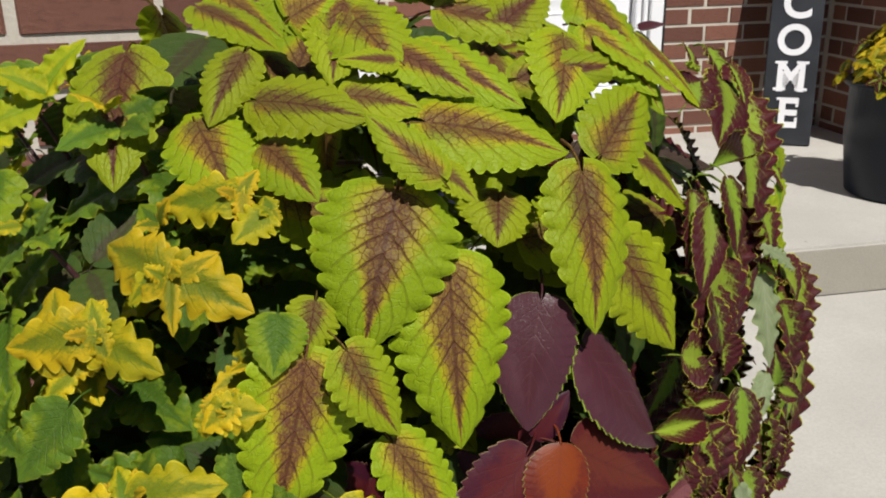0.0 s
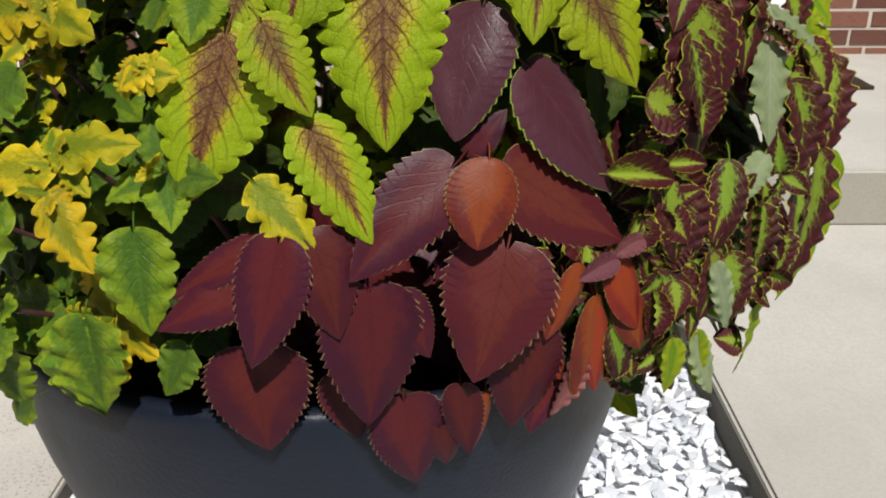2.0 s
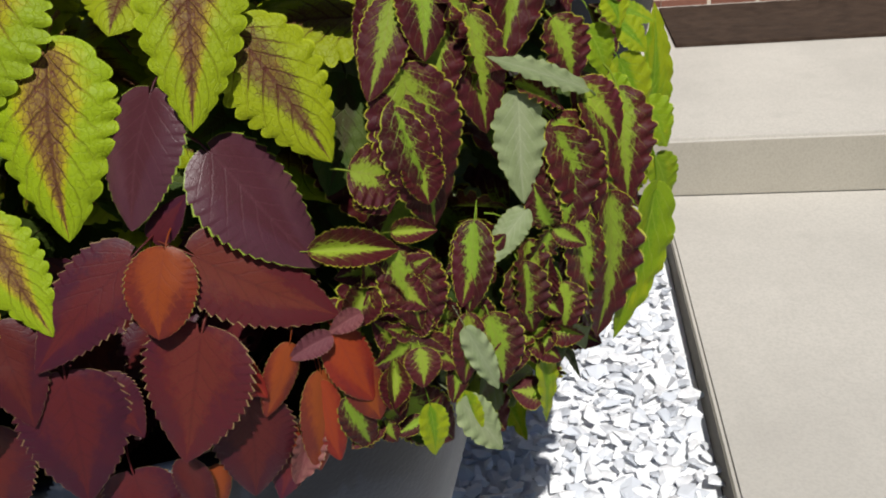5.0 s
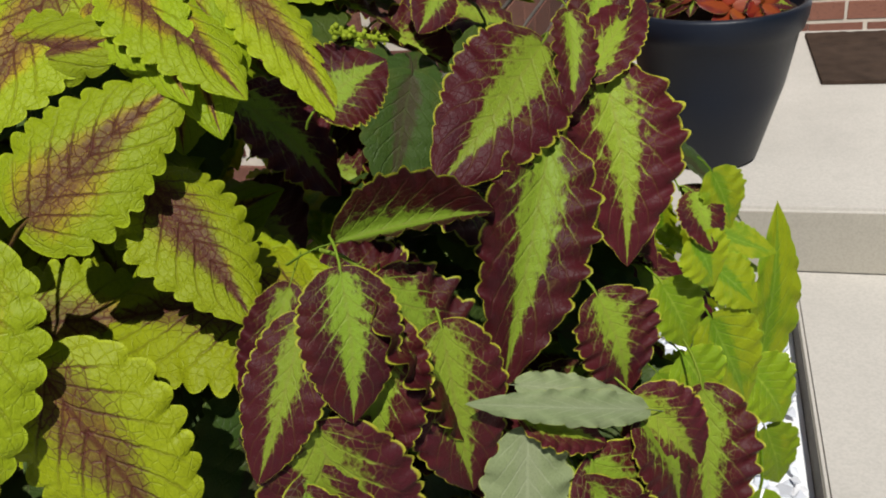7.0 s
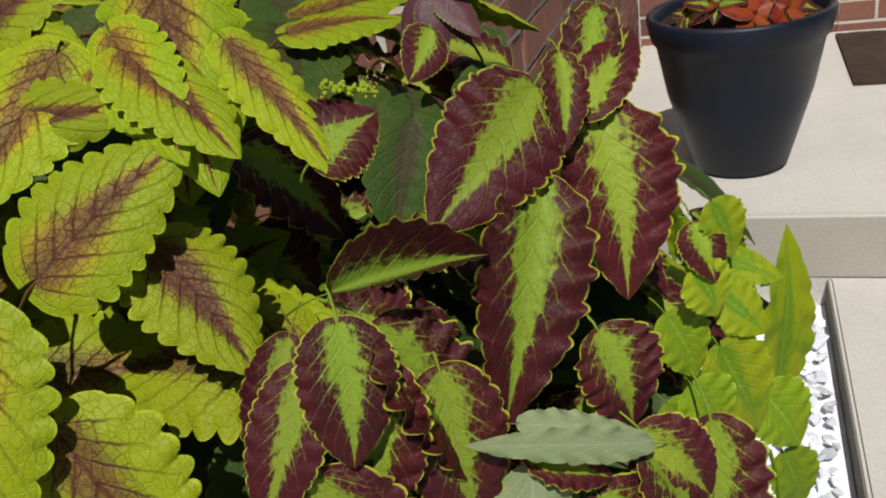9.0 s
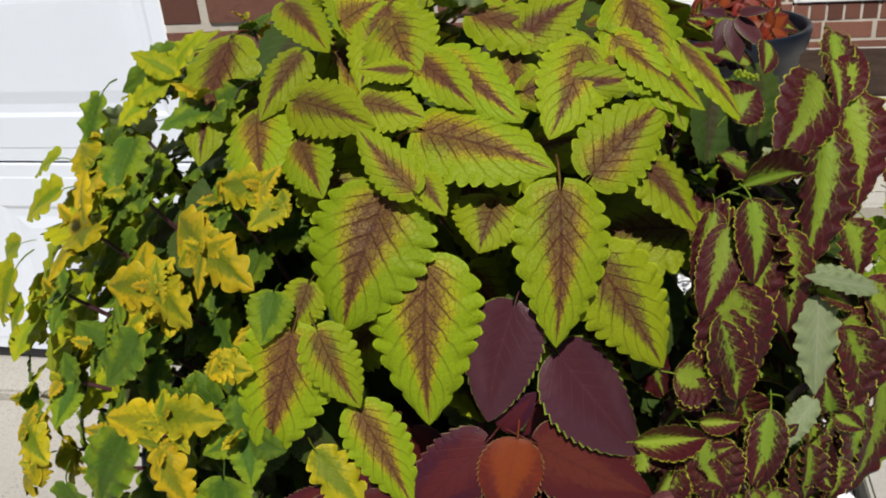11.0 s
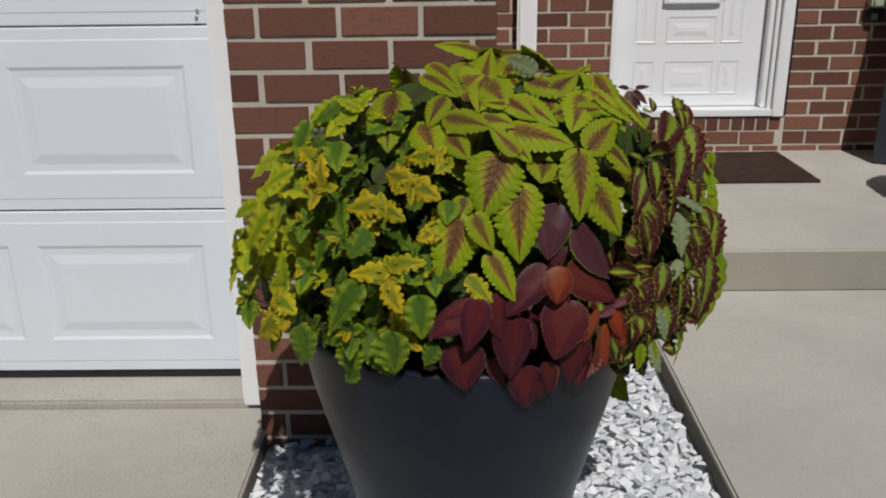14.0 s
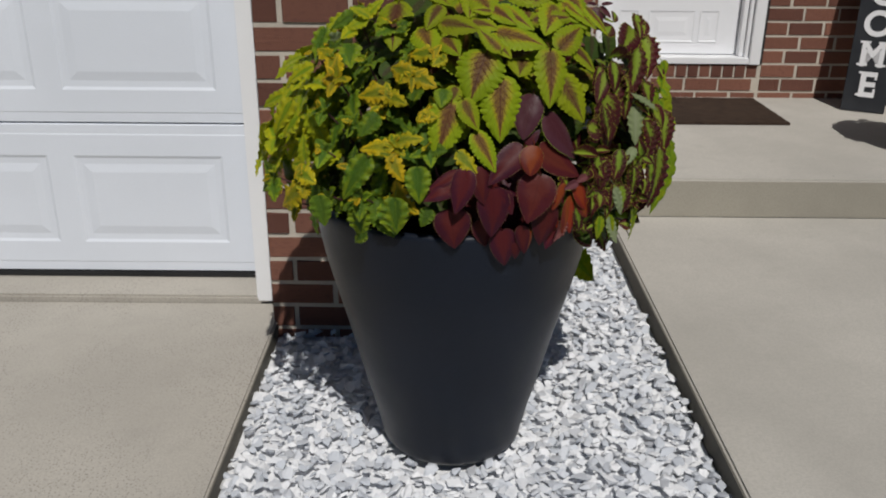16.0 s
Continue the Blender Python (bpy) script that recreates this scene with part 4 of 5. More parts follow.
leaf("wine", "wine", (0.500, 0.848, 1.073), (0.503, 0.772, 1.033), 0.031, (0.20, -0.64, 0.74))
leaf("wine", "wine", (0.403, 0.627, 0.916), (0.431, 0.622, 0.824), 0.060, (0.46, -0.65, 0.60))
leaf("wine", "wine", (0.368, 0.605, 0.877), (0.409, 0.617, 0.860), 0.045, (0.32, -0.85, 0.42))
leaf("wine", "wine", (0.397, 0.617, 0.809), (0.407, 0.599, 0.741), 0.047, (0.05, -0.72, 0.69))
leaf("wine", "wine", (0.446, 0.643, 0.817), (0.435, 0.616, 0.761), 0.030, (0.27, -0.81, 0.52))
leaf("wine", "wine", (0.483, 0.661, 0.793), (0.489, 0.644, 0.731), 0.037, (0.64, -0.62, 0.45))
leaf("wine", "wine", (0.508, 0.696, 0.864), (0.519, 0.671, 0.786), 0.057, (0.45, -0.79, 0.41))
leaf("wine", "wine", (0.548, 0.718, 0.803), (0.552, 0.714, 0.663), 0.057, (0.60, -0.69, 0.40))
leaf("wine", "chart", (0.592, 0.794, 0.775), (0.564, 0.757, 0.635), 0.048, (0.56, -0.71, 0.42))
leaf("wine", "wine", (0.452, 0.635, 0.743), (0.465, 0.631, 0.678), 0.043, (0.35, -0.79, 0.50))
leaf("wine", "wine", (0.436, 0.626, 0.748), (0.436, 0.613, 0.691), 0.029, (0.48, -0.76, 0.44))
leaf("wine", "wine", (0.401, 0.606, 0.732), (0.404, 0.593, 0.706), 0.029, (0.34, -0.76, 0.56))
leaf("wine", "wine", (0.427, 0.659, 0.977), (0.426, 0.628, 0.908), 0.044, (0.27, -0.86, 0.43))
leaf("wine", "wine", (0.402, 0.643, 0.982), (0.386, 0.606, 0.927), 0.034, (0.19, -0.83, 0.52))
leaf("wine", "wine", (0.450, 0.671, 0.964), (0.466, 0.655, 0.884), 0.050, (0.52, -0.77, 0.37))
leaf("wine", "pale", (0.483, 0.664, 0.819), (0.454, 0.630, 0.790), 0.023, (0.39, -0.57, 0.72))
leaf("wine", "wine", (0.557, 0.758, 0.879), (0.573, 0.725, 0.795), 0.053, (0.34, -0.78, 0.53))
leaf("wine", "furl", (0.389, 0.615, 0.826), (0.421, 0.617, 0.826), 0.018, (0.54, -0.74, 0.41))
leaf("wine", "furl", (0.382, 0.595, 0.730), (0.385, 0.583, 0.685), 0.017, (0.39, -0.85, 0.37))
leaf("wine", "pale", (0.478, 0.686, 0.928), (0.527, 0.714, 0.908), 0.016, (0.11, -0.65, 0.75))
leaf("wine", "wine", (0.526, 0.727, 0.895), (0.564, 0.730, 0.847), 0.043, (0.29, -0.83, 0.47))
leaf("wine", "wine", (0.509, 0.674, 0.749), (0.513, 0.665, 0.703), 0.035, (0.44, -0.83, 0.35))
leaf("wine", "chart", (0.490, 0.663, 0.694), (0.499, 0.681, 0.600), 0.024, (0.62, -0.69, 0.37))
leaf("wine", "chart", (0.429, 0.623, 0.679), (0.438, 0.625, 0.622), 0.020, (0.18, -0.88, 0.44))
leaf("wine", "wine", (0.489, 0.674, 0.642), (0.467, 0.668, 0.652), 0.030, (0.29, -0.63, 0.72))
leaf("wine", "wine", (0.386, 0.607, 0.791), (0.411, 0.603, 0.767), 0.027, (0.17, -0.92, 0.35))
leaf("wine", "furl", (0.384, 0.594, 0.724), (0.380, 0.578, 0.696), 0.024, (0.20, -0.84, 0.50))
leaf("wine", "wine", (0.348, 0.575, 0.708), (0.364, 0.575, 0.656), 0.027, (0.20, -0.75, 0.63))
leaf("wine", "pale", (0.427, 0.620, 0.673), (0.458, 0.636, 0.611), 0.032, (0.24, -0.68, 0.69))
leaf("wine", "chart", (0.404, 0.604, 0.681), (0.406, 0.602, 0.629), 0.024, (0.38, -0.84, 0.39))
leaf("wine", "pale", (0.436, 0.616, 0.743), (0.458, 0.624, 0.679), 0.021, (0.20, -0.87, 0.44))
leaf("wine", "wine", (0.396, 0.622, 0.911), (0.421, 0.619, 0.845), 0.036, (0.10, -0.85, 0.52))
leaf("wine", "furl", (0.406, 0.627, 0.879), (0.419, 0.619, 0.845), 0.031, (0.41, -0.85, 0.33))
leaf("wine", "wine", (0.377, 0.609, 0.866), (0.391, 0.602, 0.846), 0.034, (0.25, -0.92, 0.30))
leaf("wine", "wine", (0.499, 0.785, 1.038), (0.521, 0.835, 1.074), 0.031, (0.12, -0.80, 0.59))
leaf("wine", "wine", (0.403, 0.688, 1.057), (0.427, 0.706, 1.074), 0.040, (0.15, -0.82, 0.56))
leaf("back", "chart", (0.550, 0.788, 0.951), (0.564, 0.788, 0.923), 0.031, (0.35, -0.7, 0.55))
leaf("back", "chart", (0.535, 0.788, 0.923), (0.554, 0.788, 0.883), 0.034, (0.35, -0.7, 0.55))
leaf("back", "chart", (0.562, 0.818, 0.919), (0.588, 0.818, 0.895), 0.030, (0.35, -0.7, 0.55))
leaf("back", "chart", (0.561, 0.808, 0.891), (0.588, 0.808, 0.832), 0.046, (0.35, -0.7, 0.55))
leaf("back", "chart", (0.584, 0.838, 0.840), (0.613, 0.838, 0.800), 0.044, (0.35, -0.7, 0.55))
leaf("back", "chart", (0.558, 0.808, 0.979), (0.572, 0.808, 0.947), 0.027, (0.35, -0.7, 0.55))
leaf("back", "chart", (0.564, 0.848, 0.925), (0.597, 0.848, 0.914), 0.021, (0.35, -0.7, 0.55))
leaf("back", "chart", (0.597, 0.908, 0.802), (0.607, 0.908, 0.913), 0.038, (0.5, -0.75, 0.15))
leaf("back", "chart", (0.598, 0.848, 0.786), (0.614, 0.848, 0.739), 0.037, (0.35, -0.7, 0.55))
leaf("back", "chart", (0.534, 0.778, 0.873), (0.548, 0.778, 0.848), 0.027, (0.35, -0.7, 0.55))
leaf("back", "chart", (0.547, 0.788, 0.879), (0.566, 0.788, 0.845), 0.037, (0.35, -0.7, 0.55))
tuft("gold", "gold", (0.007, 0.587, 0.981), (-0.037, 0.631, 0.999), 0.047, (-0.08, -0.92, 0.39))
tuft("gold", "gold", (0.010, 0.589, 0.984), (0.058, 0.552, 0.966), 0.043, (-0.28, -0.76, 0.59))
tuft("gold", "gold", (-0.052, 0.591, 0.925), (-0.064, 0.629, 0.975), 0.045, (-0.13, -0.80, 0.59))
tuft("gold", "gold", (-0.037, 0.587, 0.948), (-0.094, 0.598, 0.940), 0.041, (-0.05, -0.88, 0.48))
tuft("gold", "gold", (-0.039, 0.598, 0.943), (0.001, 0.551, 0.933), 0.038, (-0.03, -0.88, 0.47))
tuft("gold", "gold", (0.041, 0.538, 0.915), (0.020, 0.529, 0.903), 0.028, (-0.21, -0.65, 0.73))
tuft("gold", "gold", (0.029, 0.538, 0.909), (0.062, 0.525, 0.912), 0.027, (0.16, -0.92, 0.36))
tuft("gold", "gold", (-0.025, 0.534, 0.851), (-0.090, 0.544, 0.846), 0.038, (-0.14, -0.78, 0.62))
tuft("gold", "gold", (-0.017, 0.532, 0.863), (0.035, 0.515, 0.876), 0.037, (-0.28, -0.67, 0.68))
tuft("gold", "gold", (-0.025, 0.525, 0.830), (-0.002, 0.503, 0.784), 0.038, (-0.11, -0.80, 0.58))
leaf("gold", "moss", (-0.068, 0.550, 0.823), (-0.118, 0.538, 0.737), 0.049, (-0.03, -0.90, 0.43))
leaf("gold", "moss", (0.021, 0.523, 0.808), (0.025, 0.504, 0.739), 0.051, (0.02, -0.92, 0.39))
leaf("gold", "moss", (-0.020, 0.529, 0.742), (-0.020, 0.515, 0.671), 0.056, (-0.19, -0.61, 0.77))
leaf("gold", "moss", (-0.052, 0.576, 0.904), (-0.084, 0.558, 0.867), 0.045, (-0.18, -0.72, 0.67))
leaf("gold", "moss", (0.072, 0.566, 0.956), (0.066, 0.538, 0.929), 0.037, (-0.00, -0.77, 0.64))
tuft("gold", "gold", (0.053, 0.614, 1.024), (-0.006, 0.639, 1.019), 0.038, (0.05, -0.80, 0.59))
tuft("gold", "gold", (0.072, 0.603, 1.014), (0.048, 0.584, 1.002), 0.028, (0.06, -0.74, 0.67))
tuft("gold", "gold", (-0.143, 0.719, 0.995), (-0.184, 0.754, 1.017), 0.042, (0.08, -0.68, 0.73))
tuft("gold", "gold", (-0.143, 0.719, 0.995), (-0.150, 0.678, 0.974), 0.031, (0.09, -0.70, 0.71))
leaf("gold", "moss", (-0.108, 0.732, 1.019), (-0.107, 0.674, 0.990), 0.048, (-0.08, -0.69, 0.72))
tuft("gold", "gold", (-0.200, 0.590, 0.750), (-0.264, 0.611, 0.698), 0.058, (-0.01, -0.74, 0.67))
tuft("gold", "gold", (-0.205, 0.597, 0.778), (-0.170, 0.563, 0.768), 0.041, (-0.12, -0.81, 0.57))
leaf("gold", "moss", (-0.165, 0.580, 0.732), (-0.158, 0.570, 0.667), 0.049, (-0.26, -0.86, 0.44))
leaf("gold", "lemon", (-0.078, 0.770, 1.073), (-0.048, 0.766, 1.115), 0.028, (-0.13, -0.71, 0.69))
leaf("gold", "lemon", (-0.076, 0.764, 1.073), (-0.112, 0.766, 1.097), 0.026, (0.01, -0.60, 0.80))
leaf("gold", "lemon", (-0.080, 0.760, 1.066), (-0.122, 0.758, 1.050), 0.034, (-0.05, -0.60, 0.75))
leaf("gold", "moss", (-0.085, 0.800, 1.080), (-0.158, 0.800, 1.046), 0.042, (-0.10, -0.80, 0.40))
leaf("gold", "pale", (-0.112, 0.778, 1.022), (-0.176, 0.776, 1.024), 0.036, (-0.05, -0.75, -0.30))
leaf("gold", "moss", (-0.165, 0.786, 1.044), (-0.192, 0.760, 0.976), 0.040, (-0.45, -0.75, 0.25))
leaf("lime", "pale", (0.222, 0.700, 1.150), (0.172, 0.702, 1.172), 0.034, (0.05, -0.90, -0.15))
# a dark drooping shoot at the crown's far corner
for way, size in (((0.6, -0.2, 0.10), 0.020), ((0.65, -0.3, -0.6), 0.030), ((-0.3, -0.4, -0.7), 0.026), ((0.2, -0.5, -0.9), 0.032), ((-0.5, -0.2, 0.1), 0.018), ((0.7, 0.0, -1.1), 0.028)):
    way = Vector(way).normalized()
    leaf("wine", "plum", Vector((0.414, 0.838, 1.098)) + way * 0.008, Vector((0.414, 0.838, 1.098)) + way * (size + 0.012), size * 0.62, (0.2, -0.6, 0.7))
leaf("gold", "lemon", (-0.103, 0.759, 1.047), (-0.130, 0.744, 1.034), 0.042, (0.07, -0.39, 0.92))
leaf("edge", "lemon", (-0.188, 0.720, 0.973), (-0.252, 0.726, 0.941), 0.042, (-0.26, -0.60, 0.76))
leaf("edge", "lemon", (-0.226, 0.672, 0.911), (-0.274, 0.667, 0.843), 0.042, (0.01, -0.70, 0.71))
leaf("edge", "lemon", (-0.220, 0.768, 0.986), (-0.263, 0.777, 0.968), 0.037, (-0.23, -0.40, 0.89))
leaf("edge", "lemon", (-0.212, 0.653, 0.881), (-0.253, 0.655, 0.841), 0.049, (-0.25, -0.63, 0.74))
leaf("edge", "lemon", (-0.255, 0.722, 0.912), (-0.308, 0.744, 0.882), 0.029, (-0.08, -0.79, 0.60))
leaf("gold", "moss", (-0.029, 0.532, 0.734), (-0.021, 0.521, 0.665), 0.056, (-0.20, -0.92, 0.34))
leaf("gold", "moss", (-0.075, 0.551, 0.663), (-0.101, 0.562, 0.636), 0.029, (-0.05, -0.83, 0.55))
leaf("gold", "moss", (-0.086, 0.548, 0.712), (-0.085, 0.548, 0.652), 0.048, (-0.18, -0.65, 0.74))
leaf("gold", "moss", (0.046, 0.520, 0.724), (0.025, 0.511, 0.690), 0.033, (-0.16, -0.79, 0.59))
leaf("wine", "wine", (0.402, 0.627, 0.918), (0.421, 0.619, 0.850), 0.037, (0.25, -0.86, 0.45))
leaf("wine", "wine", (0.503, 0.691, 0.870), (0.540, 0.689, 0.794), 0.054, (0.05, -0.86, 0.52))
leaf("wine", "wine", (0.522, 0.689, 0.798), (0.545, 0.698, 0.699), 0.046, (0.58, -0.73, 0.36))
leaf("wine", "wine", (0.387, 0.608, 0.814), (0.410, 0.600, 0.750), 0.040, (0.33, -0.73, 0.61))
leaf("wine", "wine", (0.445, 0.641, 0.818), (0.437, 0.615, 0.756), 0.034, (-0.04, -0.97, 0.25))
leaf("wine", "wine", (0.476, 0.651, 0.779), (0.490, 0.645, 0.716), 0.040, (0.26, -0.81, 0.52))
leaf("wine", "furl", (0.338, 0.582, 0.828), (0.397, 0.603, 0.819), 0.027, (-0.01, -0.85, 0.52))


def shoot(plant, kind, at, out, size, count=5, spread=0.75, lift=0.35):
    """A shoot's tip: leaves in pairs round one point, small ones in the middle."""
    out = Vector(out).normalized()
    side = out.cross(Vector((0.3, 0.2, 1))).normalized()
    up = side.cross(out)
    turn = pick.uniform(0, 6.28)
    for k in range(count):
        a = turn + k * 2 * math.pi / count + pick.uniform(-0.25, 0.25)
        way = (side * math.cos(a) + up * math.sin(a)) * spread + out * pick.uniform(lift - 0.15, lift + 0.2) + Vector((0, 0, -0.18))
        way.normalize()
        s = size * pick.uniform(0.7, 1.2)
        at_k = Vector(at) + way * s * 0.12
        leaf(plant, kind, at_k, at_k + way * s, s * pick.uniform(0.62, 0.8), out + Vector((0.12, -0.2, 0.4)) + 0.6 * Vector((pick.uniform(-1, 1), pick.uniform(-1, 1), pick.uniform(-1, 1))))


def zone(p):
    """Which plant grows at a place of the crown."""
    x, y, z = p
    if x > 0.36 and y > 0.96:
        return "back"
    if x > 0.385 - 0.10 * max(0, 0.80 - z) + 0.04 * max(0, z - 0.9):
        return "wine"
    if z < 0.86 - 0.25 * abs(x - 0.2) and y < 0.80 and 0.045 < x:
        return "red"
    if y > 1.10:
        return "back" if x > 0.1 else "edge"
    if x < -0.19 and (z > 0.74 or y > 0.9):
        return "edge"
    if x < 0.08 - 0.42 * max(0, z - 0.86):
        return "gold" if z < 1.06 else "lime"
    return "lime"


def fill(count, near, far, seed, only=""):
    rnd = random.Random(seed)
    made = 0
    while made < count:
        d = Vector((rnd.gauss(0, 1), rnd.gauss(0, 1), rnd.gauss(0.15, 1)))
        d.normalize()
        if d.z < -0.22:
            continue
        full = reach(d)
        out = Vector((d.x, d.y, d.z * 0.9)).normalized()
        spot = HEART + d * full
        who = zone(spot)
        if only and who != only:
            continue
        lo, hi = near, far
        if who == "gold":
            hi = min(hi, 0.77)
        if who in ("lime", "red") and spot.y < 0.86 and spot.z < 1.0:
            hi = min(hi, 0.74)
        if who == "wine" and spot.y < 0.86:
            hi = min(hi, 0.88)
        p = HEART + d * full * rnd.uniform(min(lo, hi - 0.05), hi)
        if (p.z < 0.635 and (p.xy - POT_AT.xy).length < 0.30) or (who == "gold" and p.z < 0.67):
            continue
        made += 1
        down = Vector((0, 0, -1))
        way = (out * rnd.uniform(0.2, 0.7) + down * rnd.uniform(0.15, 0.8) + 0.55 * Vector((rnd.uniform(-1, 1), rnd.uniform(-1, 1), rnd.uniform(-0.5, 0.5)))).normalized()
        face = out + Vector((0.12, -0.3, 0.55)) + 0.35 * Vector((rnd.uniform(-1, 1), rnd.uniform(-1, 1), rnd.uniform(-1, 1)))
        if who == "gold":
            s, kind, fat = rnd.uniform(0.045, 0.075), rnd.choice(("moss", "moss", "gold")), 0.66
        elif who == "edge":
            s, kind, fat = rnd.uniform(0.05, 0.085), rnd.choice(("lemon", "lemon", "moss")), 0.55
        elif who == "back":
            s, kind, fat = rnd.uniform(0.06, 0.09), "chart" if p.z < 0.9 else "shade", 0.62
        elif who == "red":
            s, kind, fat = rnd.uniform(0.06, 0.10), "red", 0.66
        elif who == "wine":
            s, kind, fat = rnd.uniform(0.055, 0.09), rnd.choice(("wine", "wine", "wine", "wine", "wine", "furl", "furl", "wine", "pale")), 0.70
        else:
            s, kind, fat = rnd.uniform(0.07, 0.11), "lime", 0.72
        # many inner leaves take the shade-darkened green, so the gaps read deep
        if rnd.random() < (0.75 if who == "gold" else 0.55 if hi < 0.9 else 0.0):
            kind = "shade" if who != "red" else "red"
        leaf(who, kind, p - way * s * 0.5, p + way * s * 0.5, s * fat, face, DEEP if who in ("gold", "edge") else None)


DEEP = {}
# small crowded shoots low on the maroon and lime plant
clump = random.Random(31)
for k in range(17):
    x = clump.uniform(0.365, 0.505)
    at = Vector((x, 0.612 + 0.54 * (x - 0.386), clump.uniform(0.655, 0.80)))
    shoot("wine", clump.choice(("wine", "furl", "wine", "wine")), at, (0.35, -0.85, 0.1), clump.uniform(0.024, 0.036), 3, 0.8, 0.35)
fill(450, 0.56, 0.90, 11)
fill(110, 0.68, 0.90, 12, "wine")
fill(110, 0.62, 0.90, 13, "edge")
fill(90, 0.56, 0.80, 14, "gold")
fill(40, 0.72, 0.88, 15, "lime")
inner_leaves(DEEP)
# ruffled yellow shoots over the left half, chartreuse ones at its edge and at the back
rnd = random.Random(23)
spots = []
tries = 0
while len(spots) < 66 and tries < 6000:
    tries += 1
    d = Vector((rnd.uniform(-1, 0.25), rnd.uniform(-1, 0.5), rnd.uniform(-0.2, 0.85))).normalized()
    p = HEART + d * reach(d) * rnd.uniform(0.88, 0.975)
    if zone(p) in ("gold", "edge") and p.z > (0.715 if p.x > -0.16 else 0.67) + 0.25 * max(0, 0.62 - p.y) and all((p - q).length > 0.057 for q in spots):
        spots.append(p)
        out = (p - HEART).normalized()
        if zone(p) == "gold":
            q = settled(p)
            part("stem", tube([q + out * 0.004, q - out * 0.05 + Vector((0, 0, -0.02)), q - out * 0.11 + Vector((0, 0, -0.06))], 0.0018, 0.003, 6), DARK_STEM, PLANT["gold"], "", True)
            # some under-leaves carry the shade in their colour
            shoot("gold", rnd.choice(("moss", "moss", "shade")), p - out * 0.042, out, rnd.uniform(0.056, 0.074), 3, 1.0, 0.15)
            shoot("gold", rnd.choice(("gold", "moss", "moss")) if p.z > 0.72 or p.x < -0.12 else "moss", p + out * 0.004, out, rnd.uniform(0.032, 0.046), 4, 0.85, 0.4)
            if p.z > 0.72:
                shoot("gold", "gold", p + out * 0.018, out, rnd.uniform(0.014, 0.022), 2, 0.5, 0.7)
        else:
            shoot("edge", "lemon", p - out * 0.02, out, rnd.uniform(0.05, 0.075), 4, 0.9, 0.3)
spots = []
tries = 0
while len(spots) < 26 and tries < 4000:
    tries += 1
    d = Vector((rnd.uniform(-0.5, 1), rnd.uniform(0.1, 1), rnd.uniform(-0.25, 0.9))).normalized()
    p = HEART + d * reach(d) * rnd.uniform(0.86, 0.95)
    if ((zone(p) == "back" and p.z < 0.80 and p.x < 0.56) or (zone(p) == "lime" and p.y > 1.0)) and all((p - q).length > 0.085 for q in spots):
        spots.append(p)
        out = (p - HEART).normalized()
        shoot("back" if zone(p) == "back" else "lime", "chart" if zone(p) == "back" else "lime", p, out, rnd.uniform(0.07, 0.10), 5, 0.9, 0.3)

# a flower spike among the lime leaves
bm = tube([Vector((0.42, 0.714, 1.087)), Vector((0.437, 0.729, 1.079))], 0.0016, 0.0012, 6)
for k in range(34):
    q = Vector((0.42, 0.714, 1.087)).lerp(Vector((0.437, 0.729, 1.079)), k / 33)
    side = Vector((math.cos(k * 2.4), math.sin(k * 2.4), math.cos(k * 1.7))) * 0.0021
    bmesh.ops.create_icosphere(bm, subdivisions=1, radius=0.0014 - 0.00002 * k, matrix=Matrix.Translation(q + side))
part("flower_spike", bm, CHARTREUSE, PLANT["lime"], "pale budding flower spike", True)

# stems from the soil to the crown
for key, owner in PLANT.items():
    rnd = random.Random(key)
    for k in range(7):
        d = Vector((rnd.uniform(-1, 1), rnd.uniform(-1, 1), rnd.uniform(0.3, 1.2))).normalized()
        foot = owner.matrix_basis.translation + Vector((rnd.uniform(-0.05, 0.05), rnd.uniform(-0.05, 0.05), -0.03))
        end = foot.lerp(HEART, 0.3) + d * rnd.uniform(0.18, 0.27)
        mid = foot.lerp(end, 0.5) + Vector((rnd.uniform(-0.03, 0.03), rnd.uniform(-0.03, 0.03), 0.04))
        pts = [foot.lerp(mid, t).lerp(mid.lerp(end, t), t) for t in (0, 0.2, 0.4, 0.6, 0.8, 1)]
        part("stem", tube(pts, 0.006, 0.0035, 7), DARK_STEM if key in ("red", "gold", "wine") else STEM, owner, "", True)


